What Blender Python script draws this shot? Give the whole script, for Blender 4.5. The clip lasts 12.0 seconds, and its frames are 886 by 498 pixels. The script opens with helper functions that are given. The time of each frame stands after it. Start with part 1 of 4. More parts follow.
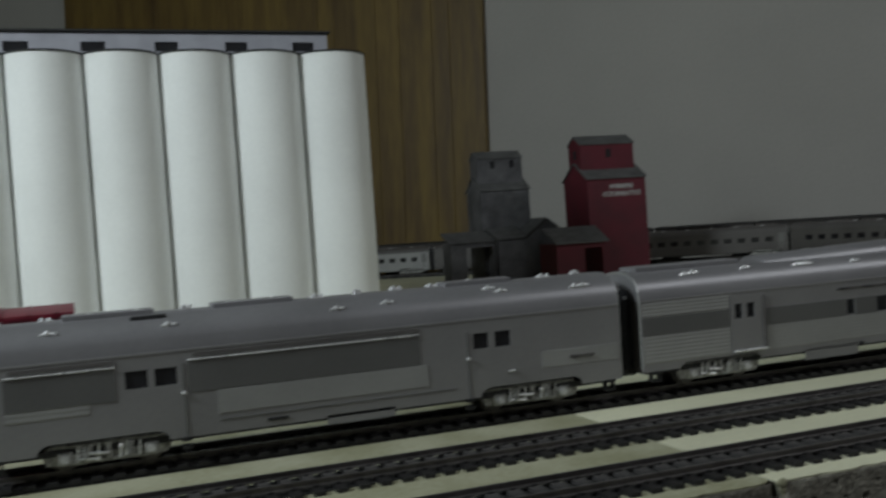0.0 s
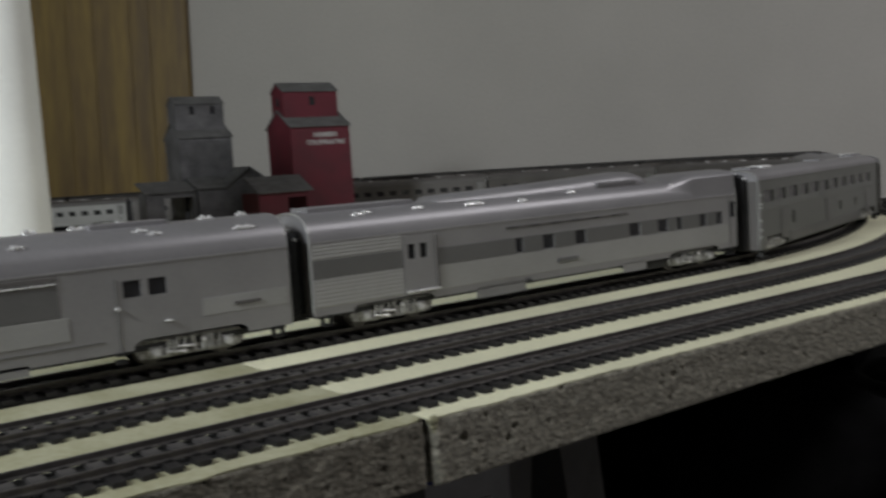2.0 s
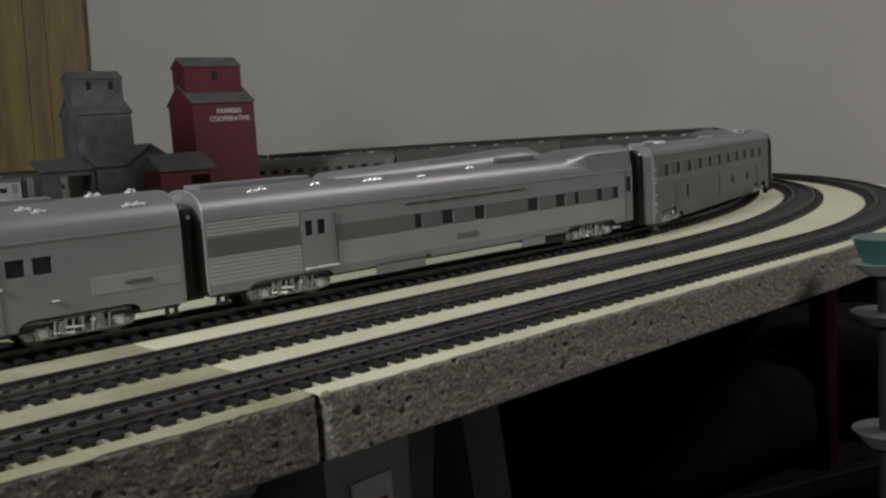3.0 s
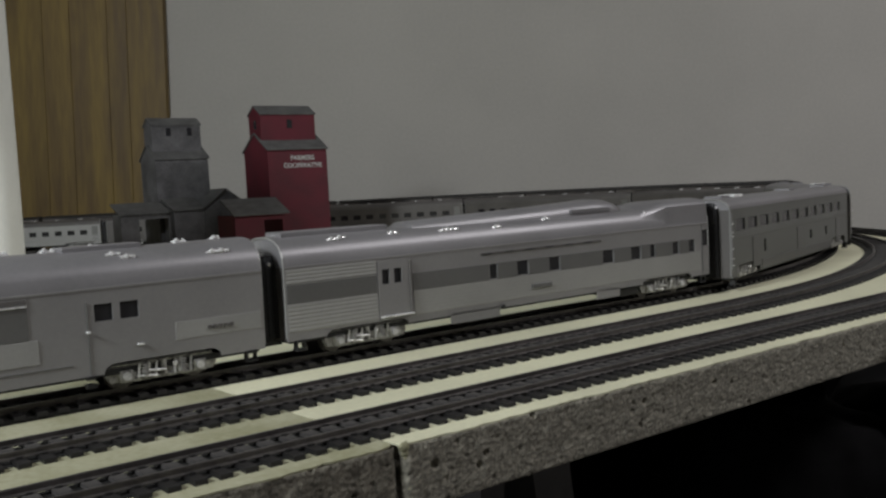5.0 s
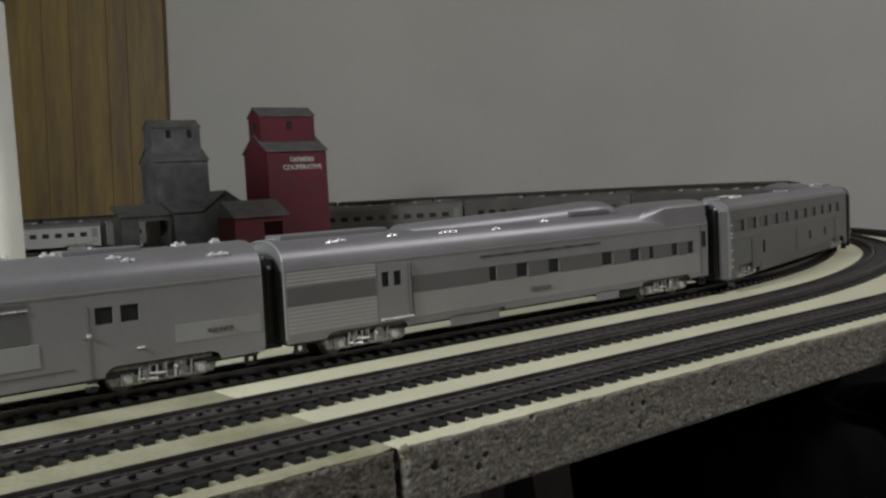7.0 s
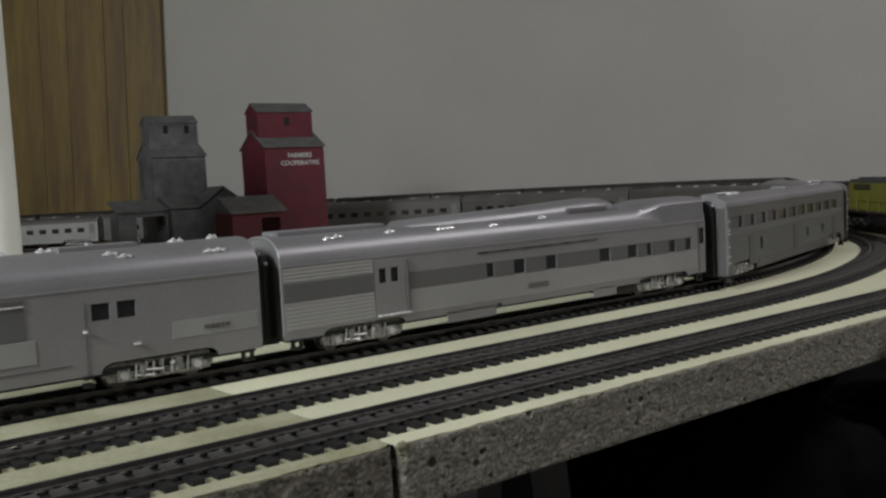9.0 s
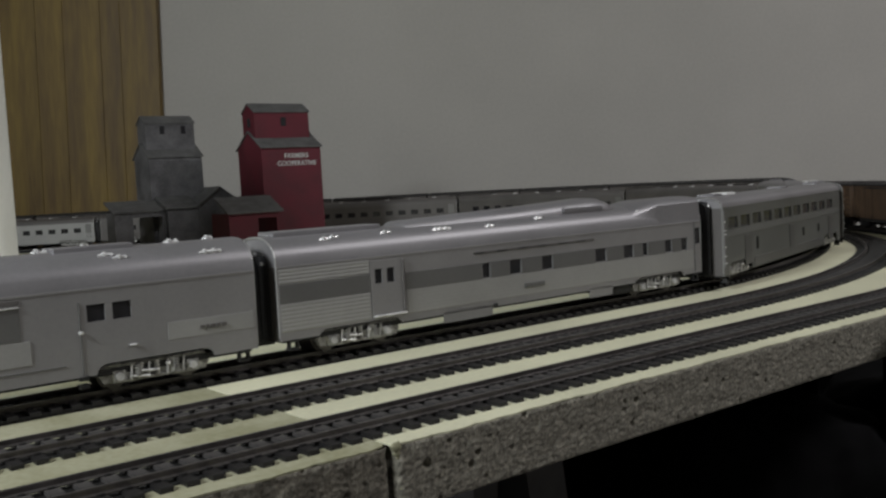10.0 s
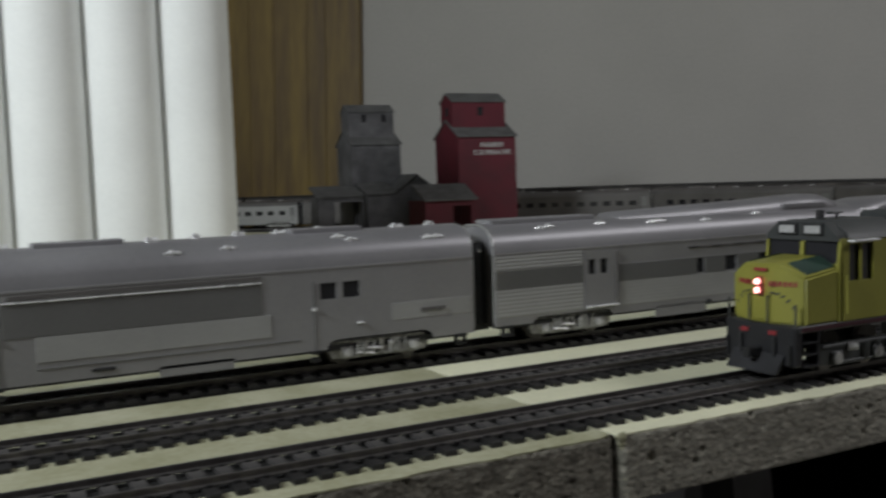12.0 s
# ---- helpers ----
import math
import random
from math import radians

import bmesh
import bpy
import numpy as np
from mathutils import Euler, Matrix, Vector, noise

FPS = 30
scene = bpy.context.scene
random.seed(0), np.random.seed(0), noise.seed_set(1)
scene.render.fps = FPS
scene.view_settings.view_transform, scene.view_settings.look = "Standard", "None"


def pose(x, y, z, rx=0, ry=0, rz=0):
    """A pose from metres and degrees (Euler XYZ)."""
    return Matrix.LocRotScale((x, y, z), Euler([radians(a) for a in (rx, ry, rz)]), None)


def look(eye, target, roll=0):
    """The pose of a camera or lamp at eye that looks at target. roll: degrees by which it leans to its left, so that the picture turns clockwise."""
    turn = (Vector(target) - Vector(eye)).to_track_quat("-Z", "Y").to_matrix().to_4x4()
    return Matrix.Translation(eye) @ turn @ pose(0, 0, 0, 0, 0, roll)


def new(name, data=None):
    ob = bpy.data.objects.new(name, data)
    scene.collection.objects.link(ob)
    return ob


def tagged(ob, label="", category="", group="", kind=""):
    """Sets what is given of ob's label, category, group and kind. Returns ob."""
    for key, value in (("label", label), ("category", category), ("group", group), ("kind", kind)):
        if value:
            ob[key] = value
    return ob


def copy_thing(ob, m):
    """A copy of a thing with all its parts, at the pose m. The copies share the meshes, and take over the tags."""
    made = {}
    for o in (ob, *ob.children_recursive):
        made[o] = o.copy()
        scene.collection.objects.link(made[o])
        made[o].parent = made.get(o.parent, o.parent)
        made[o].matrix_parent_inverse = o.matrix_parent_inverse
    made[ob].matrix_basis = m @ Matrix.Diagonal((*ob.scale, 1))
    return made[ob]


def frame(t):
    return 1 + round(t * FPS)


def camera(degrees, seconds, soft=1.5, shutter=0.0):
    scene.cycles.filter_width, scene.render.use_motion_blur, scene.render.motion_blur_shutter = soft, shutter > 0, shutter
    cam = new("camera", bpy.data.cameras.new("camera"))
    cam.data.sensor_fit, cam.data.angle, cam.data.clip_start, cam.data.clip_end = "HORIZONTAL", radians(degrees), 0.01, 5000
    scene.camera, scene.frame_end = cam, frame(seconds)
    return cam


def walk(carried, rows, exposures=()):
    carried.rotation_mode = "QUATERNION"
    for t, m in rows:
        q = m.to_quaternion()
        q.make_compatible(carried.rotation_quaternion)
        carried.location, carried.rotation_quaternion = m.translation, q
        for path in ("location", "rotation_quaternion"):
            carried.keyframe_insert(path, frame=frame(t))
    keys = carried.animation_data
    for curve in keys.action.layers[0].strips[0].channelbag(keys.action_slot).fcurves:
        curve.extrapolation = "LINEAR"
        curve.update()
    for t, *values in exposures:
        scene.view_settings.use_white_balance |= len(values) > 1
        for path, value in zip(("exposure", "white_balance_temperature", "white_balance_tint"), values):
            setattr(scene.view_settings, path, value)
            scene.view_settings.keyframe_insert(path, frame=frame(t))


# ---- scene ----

Z0 = 1.0          # top of the layout board above the floor
LIFT = {"outer": 0.0, "middle": 0.0, "inner": 0.0012}  # height of the black strip under each track
RAIL = Z0 + 0.0040  # top of the rails of a track laid on the bare board

# ---- camera ----
cam = camera(50.26, 12.0, 2.5, 0.5)
ROWS = [
    (0.0, -0.1914, -0.3095, 0.0844, -20.267, -1.188, 3.893),
    (0.5, -0.1835, -0.3065, 0.0829, -24.870, 0.222, 3.391),
    (1.0, -0.1787, -0.3027, 0.0802, -28.737, -2.972, 3.253),
    (1.5, -0.1719, -0.3041, 0.0792, -31.282, -3.783, 3.737),
    (2.0, -0.1611, -0.3007, 0.0761, -37.108, -5.115, 3.743),
    (2.5, -0.1572, -0.3038, 0.0750, -41.513, -6.359, 3.791),
    (3.0, -0.1564, -0.3057, 0.0750, -42.426, -6.840, 3.811),
    (3.5, -0.1580, -0.3020, 0.0753, -40.076, -6.634, 3.580),
    (5.5, -0.1611, -0.3030, 0.0775, -38.454, -3.443, 3.144),
    (6.0, -0.1609, -0.3033, 0.0777, -38.453, -3.489, 3.193),
    (6.5, -0.1609, -0.3031, 0.0775, -38.414, -3.578, 3.130),
    (7.0, -0.1615, -0.3037, 0.0780, -38.479, -3.716, 3.204),
    (9.0, -0.1610, -0.3034, 0.0781, -38.608, -3.964, 3.129),
    (9.5, -0.1605, -0.3039, 0.0781, -38.709, -3.964, 3.161),
    (10.0, -0.1606, -0.3039, 0.0782, -38.778, -3.965, 3.164),
    (10.5, -0.1616, -0.3043, 0.0783, -38.481, -3.961, 3.063),
    (11.0, -0.1644, -0.3010, 0.0778, -36.512, -3.948, 2.417),
    (11.5, -0.1686, -0.3015, 0.0789, -33.315, -4.083, 2.524),
    (12.0, -0.1760, -0.2988, 0.0788, -27.748, -4.072, 1.983),
]
EXPOSURES = [(0.0, -0.78, 6150, 4), (0.5, -0.62, 6250, 6), (1.0, -0.40, 6300, 8), (1.5, -0.3, 6400, 9), (2.0, -0.14, 6450, 10), (2.5, -0.07, 6500, 10), (3.5, -0.06, 6500, 10), (10.5, -0.07, 6500, 10), (11.0, -0.10, 6450, 10), (11.5, -0.17, 6400, 9), (12.0, -0.25, 6350, 9)]
walk(cam, [(t, pose(x, y, Z0 + z, 90 + p, r, w)) for t, x, y, z, w, p, r in ROWS], EXPOSURES)

# ---- light ----
world = bpy.data.worlds.new("world")
world.use_nodes = True
world.node_tree.nodes["Background"].inputs[0].default_value = (0.02, 0.02, 0.022, 1)
scene.world = world


def area_lamp(name, at, to, sx, sy, power, colour):
    data = bpy.data.lights.new(name, "AREA")
    data.shape, data.size, data.size_y, data.energy, data.color = "RECTANGLE", sx, sy, power, colour
    ob = new(name, data)
    ob.matrix_world = look(at, to)
    return ob


area_lamp("side_lamp", (-0.98, -0.12, 1.66), (-0.05, 0.45, 1.10), 0.22, 0.22, 13.8, (0.95, 0.99, 1.0))
# Unseen fill near the ceiling, placed to brighten wall, car sides and board edge.
area_lamp("room_fill", (1.45, -1.05, 2.36), (1.45, -1.05, 0), 0.7, 0.35, 25.0, (1.0, 0.97, 0.975))


# ---- materials ----
def mat(name, colour, rough=0.6, metal=0.0, var=0.12, scale=60.0, fine=900.0, bump=0.15, stretch=(1, 1, 1), glow=None, random_tint=0.0, dark=None):
    m = bpy.data.materials.new(name)
    m.use_nodes = True
    nt = m.node_tree
    bsdf = nt.nodes["Principled BSDF"]
    co = nt.nodes.new("ShaderNodeTexCoord")
    mp = nt.nodes.new("ShaderNodeMapping")
    mp.inputs["Scale"].default_value = stretch
    nt.links.new(co.outputs["Object"], mp.inputs[0])
    n1, n2 = nt.nodes.new("ShaderNodeTexNoise"), nt.nodes.new("ShaderNodeTexNoise")
    n1.inputs["Scale"].default_value, n2.inputs["Scale"].default_value = scale, fine
    n1.inputs["Detail"].default_value, n2.inputs["Detail"].default_value = 5, 3
    for n in (n1, n2):
        nt.links.new(mp.outputs[0], n.inputs["Vector"])
    add = nt.nodes.new("ShaderNodeMath")
    add.operation = "MULTIPLY_ADD"
    nt.links.new(n2.outputs["Fac"], add.inputs[0])
    add.inputs[1].default_value = 0.45
    nt.links.new(n1.outputs["Fac"], add.inputs[2])
    ramp = nt.nodes.new("ShaderNodeValToRGB")
    ramp.color_ramp.elements[0].position, ramp.color_ramp.elements[1].position = 0.5, 0.95
    low = dark if dark else [c * (1 - 2 * var) for c in colour]
    ramp.color_ramp.elements[0].color = (*[max(c, 0) for c in low], 1)
    ramp.color_ramp.elements[1].color = (*[min(c * (1 + var), 1) for c in colour], 1)
    nt.links.new(add.outputs[0], ramp.inputs[0])
    out = ramp.outputs[0]
    if random_tint:
        info, hsv, mr = nt.nodes.new("ShaderNodeObjectInfo"), nt.nodes.new("ShaderNodeHueSaturation"), nt.nodes.new("ShaderNodeMapRange")
        mr.inputs["To Min"].default_value, mr.inputs["To Max"].default_value = 1 - random_tint, 1 + random_tint
        nt.links.new(info.outputs["Random"], mr.inputs[0])
        nt.links.new(mr.outputs[0], hsv.inputs["Value"])
        nt.links.new(out, hsv.inputs["Color"])
        out = hsv.outputs[0]
    nt.links.new(out, bsdf.inputs["Base Color"])
    rr = nt.nodes.new("ShaderNodeMapRange")
    rr.inputs["To Min"].default_value, rr.inputs["To Max"].default_value = max(rough - 0.08, 0.02), min(rough + 0.1, 1)
    nt.links.new(n1.outputs["Fac"], rr.inputs[0])
    nt.links.new(rr.outputs[0], bsdf.inputs["Roughness"])
    bsdf.inputs["Metallic"].default_value = metal
    if bump:
        b = nt.nodes.new("ShaderNodeBump")
        b.inputs["Strength"].default_value, b.inputs["Distance"].default_value = bump, 0.0006
        nt.links.new(add.outputs[0], b.inputs["Height"])
        nt.links.new(b.outputs[0], bsdf.inputs["Normal"])
    if glow:
        bsdf.inputs["Emission Color"].default_value = (*glow[0], 1)
        bsdf.inputs["Emission Strength"].default_value = glow[1]
    return m


WALL = mat("wall_paint", (0.465, 0.452, 0.425), 0.85, var=0.05, scale=3, fine=160, bump=0.2)
CEIL = mat("ceiling_paint", (0.62, 0.61, 0.58), 0.9, var=0.05, scale=4, fine=90)
FLOOR = mat("floor_carpet", (0.05, 0.045, 0.045), 0.95, var=0.25, scale=12, fine=500)
WOOD = mat("wood_panel", (0.175, 0.118, 0.028), 0.55, var=0.28, scale=9, fine=60, bump=0.1, stretch=(4, 4, 0.35), random_tint=0.06, dark=(0.10, 0.06, 0.018))
BOARD_TOP = mat("board_paint", (0.645, 0.635, 0.465), 0.75, var=0.08, scale=14, fine=420, bump=0.25, random_tint=0.02)
BOARD_TOP_WORN = mat("board_paint_worn", (0.36, 0.352, 0.255), 0.8, var=0.14, scale=30, fine=420, bump=0.35, dark=(0.25, 0.245, 0.145))
PAPER = mat("silver_shell", (0.335, 0.331, 0.335), 0.36, 0.5, var=0.05, scale=25, fine=700, bump=0.04)
SILVER_ROOF = mat("silver_roof", (0.265, 0.26, 0.273), 0.45, 0.5, var=0.06, scale=25, fine=500, bump=0.05)
SILVER_BAND = mat("silver_band", (0.19, 0.19, 0.188), 0.36, 0.5, var=0.05, scale=30, fine=700, bump=0.04)
DULL = mat("dull_grey_shell", (0.12, 0.113, 0.11), 0.55, 0.2, var=0.1, scale=25, fine=700, bump=0.04)
DULL_ROOF = mat("dull_grey_roof", (0.12, 0.113, 0.11), 0.6, 0.15, var=0.1, scale=25, fine=700, bump=0.04)
PALE = mat("pale_shell", (0.34, 0.34, 0.335), 0.5, 0.1, var=0.06, scale=25, fine=700, bump=0.04)
FLUTE = mat("silver_fluting", (0.39, 0.39, 0.383), 0.40, 0.42, var=0.05, scale=30, fine=700, bump=0.03)
# Only partly metallic: its white base colour carries part of the glints.
CHROME = mat("bright_chrome", (0.95, 0.95, 0.96), 0.27, 0.6, var=0.03, bump=0)
GEAR = mat("bright_brake_gear", (0.75, 0.75, 0.75), 0.42, 0.5, var=0.2, scale=300)
TRUCK = mat("truck_grey", (0.48, 0.48, 0.47), 0.32, 0.5, var=0.4, scale=320, fine=1500, dark=(0.16, 0.155, 0.15))
BLACK = mat("black_plastic", (0.018, 0.018, 0.019), 0.45, var=0.2)
RUBBER = mat("bellows_black", (0.03, 0.03, 0.032), 0.18, var=0.2)
GLASS = mat("window_glass", (0.024, 0.024, 0.027), 0.10, var=0.1, bump=0)
COACH_SKIN = mat("tall_coach_silver", (0.185, 0.19, 0.183), 0.42, 0.4, var=0.07, scale=25, fine=700, bump=0.05)
COACH_GLASS = mat("tinted_coach_glass", (0.07, 0.07, 0.073), 0.12, var=0.1, bump=0)
BED = mat("dark_track_bed", (0.006, 0.0055, 0.0055), 0.8, var=0.3, scale=150, fine=2500)
# Pale middles and near-black ends hold the ties' light and shade as colour.
TIE_LIT = mat("lit_tie", (0.054, 0.050, 0.049), 0.7, var=0.3, scale=150, fine=2500)
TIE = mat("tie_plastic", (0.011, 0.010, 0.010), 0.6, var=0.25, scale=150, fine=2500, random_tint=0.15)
STEEL = mat("rail_steel", (0.15, 0.14, 0.137), 0.4, 0.7, var=0.2, scale=90, fine=900)
SILO = mat("silo_white", (0.80, 0.81, 0.80), 0.6, var=0.03, scale=18, fine=300, bump=0.06)
GALLERY = mat("gallery_grey", (0.36, 0.36, 0.40), 0.65, var=0.08)
DARKROOF = mat("dark_roof", (0.022, 0.021, 0.021), 0.85, var=0.2)
ROOFGREY = mat("shingle_grey", (0.10, 0.10, 0.10), 0.8, var=0.2, scale=80, fine=600, bump=0.4)
REDWOOD = mat("red_siding", (0.096, 0.010, 0.020), 0.7, var=0.15, scale=30, fine=500)
REDPAINT = mat("red_car_paint", (0.16, 0.012, 0.028), 0.4, var=0.1, scale=30, fine=500)
GREYWOOD = mat("grey_siding", (0.105, 0.103, 0.109), 0.85, var=0.25, scale=40, fine=400)
LETTER = mat("dull_white_letters", (0.50, 0.50, 0.50), 0.7, var=0.15, scale=300)
WHITE = mat("white_paint", (0.80, 0.80, 0.80), 0.6, var=0.04)
PILOT = mat("pilot_black", (0.014, 0.014, 0.016), 0.5, var=0.3)
NOSEGREEN = mat("dull_green", (0.022, 0.048, 0.036), 0.5, var=0.1)
STRIPE = mat("dark_red_stripe", (0.05, 0.012, 0.018), 0.5, var=0.15)
YELLOW = mat("armour_yellow", (0.24, 0.232, 0.040), 0.45, var=0.06, scale=40, fine=700)
LOCOGREY = mat("loco_grey", (0.038, 0.041, 0.041), 0.5, var=0.12)
RED = mat("red_lettering", (0.24, 0.025, 0.03), 0.5, var=0.08)
TANCAR = mat("tan_boxcar", (0.10, 0.06, 0.034), 0.65, var=0.2, scale=60, fine=500, random_tint=0.15)
OLDCAR = mat("weathered_car", (0.16, 0.145, 0.135), 0.75, var=0.25, scale=60, fine=500, random_tint=0.25)
LAMP_RED = mat("headlight_lens", (1, 0.8, 0.75), 0.3, glow=((1.0, 0.36, 0.33), 4.0), bump=0)
NUMBERLIT = mat("number_board_lit", (0.45, 0.45, 0.45), 0.4, glow=((1, 1, 1), 0.03), bump=0)
TUB = mat("clear_tub", (0.35, 0.36, 0.38), 0.35, var=0.1)
BLUE = mat("blue_lid", (0.03, 0.05, 0.35), 0.4)
LEGWOOD = mat("trestle_grey", (0.14, 0.14, 0.14), 0.7, var=0.1)
TEAL = mat("teal_glass", (0.045, 0.11, 0.10), 0.2, var=0.1)
RACKSHADE = mat("rack_shade", (0.007, 0.007, 0.007), 0.7, var=0.3)
SHADEBLACK = mat("shade_black", (0.006, 0.006, 0.0065), 0.95, var=0.3, scale=30)
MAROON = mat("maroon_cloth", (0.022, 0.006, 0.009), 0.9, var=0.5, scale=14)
# Almost no sheen; the blacks and maroon carry the under-board shade as colour.
for m in (RACKSHADE, SHADEBLACK, MAROON, FLOOR):
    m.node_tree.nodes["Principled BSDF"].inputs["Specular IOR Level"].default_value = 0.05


def particle_material(name, colour, dark):
    """Raw board edge: pale and dark flakes pressed together."""
    m = mat(name, colour, 0.92, var=0.35, scale=260, fine=1200, bump=0.45, dark=dark)
    nt = m.node_tree
    bsdf = nt.nodes["Principled BSDF"]
    co = [n for n in nt.nodes if n.type == "TEX_COORD"][0]
    flakes, mix = nt.nodes.new("ShaderNodeTexVoronoi"), nt.nodes.new("ShaderNodeMixRGB")
    flakes.inputs["Scale"].default_value = 1100
    nt.links.new(co.outputs["Object"], flakes.inputs["Vector"])
    sep, mr = nt.nodes.new("ShaderNodeSeparateColor"), nt.nodes.new("ShaderNodeMapRange")
    nt.links.new(flakes.outputs["Color"], sep.inputs[0])
    nt.links.new(sep.outputs[0], mr.inputs["Value"])
    mr.inputs["To Min"].default_value, mr.inputs["To Max"].default_value = 0.66, 1.36
    mix.blend_type = "MULTIPLY"
    mix.inputs[0].default_value = 1.0
    nt.links.new(bsdf.inputs["Base Color"].links[0].from_socket, mix.inputs[1])
    nt.links.new(mr.outputs[0], mix.inputs[2])
    nt.links.new(mix.outputs[0], bsdf.inputs["Base Color"])
    return m


PARTICLE = particle_material("particle_board", (0.21, 0.20, 0.166), (0.15, 0.142, 0.116))
PARTICLE_OLD = particle_material("old_particle_board", (0.155, 0.145, 0.118), (0.10, 0.092, 0.074))


# ---- mesh tools ----
def quad_box(bm, x0, x1, y0, y1, z0, z1, b=0.0):
    v = [bm.verts.new(p) for p in ((x0, y0, z0), (x1, y0, z0), (x1, y1, z0), (x0, y1, z0), (x0, y0, z1), (x1, y0, z1), (x1, y1, z1), (x0, y1, z1))]
    f = [bm.faces.new([v[i] for i in q]) for q in ((3, 2, 1, 0), (4, 5, 6, 7), (0, 1, 5, 4), (1, 2, 6, 5), (2, 3, 7, 6), (3, 0, 4, 7))]
    if b:
        edges = list({e for g in f for e in g.edges})
        bmesh.ops.bevel(bm, geom=edges, offset=b, segments=1, affect="EDGES")
    return bm


def prism(bm, profile, a0, a1, axis="x", cap=True):
    """Extrudes a closed outline along one axis; the outline is given in the other two."""
    def at(p, a):
        return {"x": (a, p[0], p[1]), "y": (p[0], a, p[1]), "z": (p[0], p[1], a)}[axis]
    r0, r1 = [bm.verts.new(at(p, a0)) for p in profile], [bm.verts.new(at(p, a1)) for p in profile]
    n = len(profile)
    for i in range(n):
        j = (i + 1) % n
        bm.faces.new((r0[i], r0[j], r1[j], r1[i]))
    if cap:
        bm.faces.new(r0[::-1])
        bm.faces.new(r1)
    return bm


def tube(bm, p0, p1, r, n=12, r1=None):
    p0, p1 = Vector(p0), Vector(p1)
    q = (p1 - p0).to_track_quat("Z", "Y")
    rows = []
    for p, rr in ((p0, r), (p1, r if r1 is None else r1)):
        rows.append([bm.verts.new(p + q @ Vector((rr * math.cos(2 * math.pi * k / n), rr * math.sin(2 * math.pi * k / n), 0))) for k in range(n)])
    for k in range(n):
        bm.faces.new((rows[0][k], rows[0][(k + 1) % n], rows[1][(k + 1) % n], rows[1][k]))
    bm.faces.new(rows[0][::-1])
    bm.faces.new(rows[1])
    return bm


def ball(bm, x, y, z, r, n=8, m=5):
    rows = []
    for i in range(1, m):
        a = math.pi * i / m
        rows.append([bm.verts.new((x + r * math.sin(a) * math.cos(2 * math.pi * k / n), y + r * math.sin(a) * math.sin(2 * math.pi * k / n), z + r * math.cos(a))) for k in range(n)])
    t, b = bm.verts.new((x, y, z + r)), bm.verts.new((x, y, z - r))
    for k in range(n):
        bm.faces.new((t, rows[0][k], rows[0][(k + 1) % n]))
        bm.faces.new((b, rows[-1][(k + 1) % n], rows[-1][k]))
        for p, q in zip(rows, rows[1:]):
            bm.faces.new((p[k], q[k], q[(k + 1) % n], p[(k + 1) % n]))
    return bm


def holed(bm, a0, a1, b0, b1, holes, place, thick):
    """A thin wall with rectangular openings; place(a, b, depth) gives the point."""
    ca = sorted({a0, a1, *[v for h in holes for v in (h[0], h[1]) if a0 < v < a1]})
    cb = sorted({b0, b1, *[v for h in holes for v in (h[2], h[3]) if b0 < v < b1]})

    def is_open(i, j):
        if not (0 <= i < len(ca) - 1 and 0 <= j < len(cb) - 1):
            return True
        ma, mb = (ca[i] + ca[i + 1]) / 2, (cb[j] + cb[j + 1]) / 2
        return any(h[0] < ma < h[1] and h[2] < mb < h[3] for h in holes)
    made = {}

    def vert(i, j, d):
        if (i, j, d) not in made:
            made[i, j, d] = bm.verts.new(place(ca[i], cb[j], d))
        return made[i, j, d]
    for i in range(len(ca) - 1):
        for j in range(len(cb) - 1):
            if is_open(i, j):
                continue
            bm.faces.new([vert(i, j, 0), vert(i + 1, j, 0), vert(i + 1, j + 1, 0), vert(i, j + 1, 0)])
            bm.faces.new([vert(i, j + 1, thick), vert(i + 1, j + 1, thick), vert(i + 1, j, thick), vert(i, j, thick)])
            for (di, dj, p, q) in ((0, -1, (i, j), (i + 1, j)), (1, 0, (i + 1, j), (i + 1, j + 1)), (0, 1, (i + 1, j + 1), (i, j + 1)), (-1, 0, (i, j + 1), (i, j))):
                if is_open(i + di, j + dj):
                    bm.faces.new([vert(*q, 0), vert(*p, 0), vert(*p, thick), vert(*q, thick)])
    return bm


def finish(bm, name, material):
    bmesh.ops.recalc_face_normals(bm, faces=bm.faces[:])
    me = bpy.data.meshes.new(name)
    bm.to_mesh(me)
    bm.free()
    me.materials.append(material)
    me.polygons.foreach_set("use_smooth", [True] * len(me.polygons))
    me.set_sharp_from_angle(angle=radians(32))
    return me


def part(name, bm, material, parent=None, label=""):
    ob = new(name, finish(bm, name, material))
    ob.parent = parent
    return tagged(ob, label)


def thing(name, label, category, group="", kind=""):
    return tagged(new(name), label, category, group, kind)


def B(*a, b=0.0):
    return quad_box(bmesh.new(), *a, b=b)


# ---- the room, turned against the tracks ----
YAW = radians(-38.4)
WX, WN = Vector((math.cos(YAW), math.sin(YAW), 0)), Vector((-math.sin(YAW), math.cos(YAW), 0))
EYE0 = Vector((-0.161, -0.303, 0))


def room_pose(a, d, z):
    return Matrix.Translation(EYE0 + WX * a + WN * d + Vector((0, 0, z))) @ Matrix.Rotation(YAW, 4, "Z")


def structure(name, bm, material, m, label, category):
    ob = part(name, bm, material)
    ob.matrix_world = m
    return tagged(ob, label, category, kind="structure")


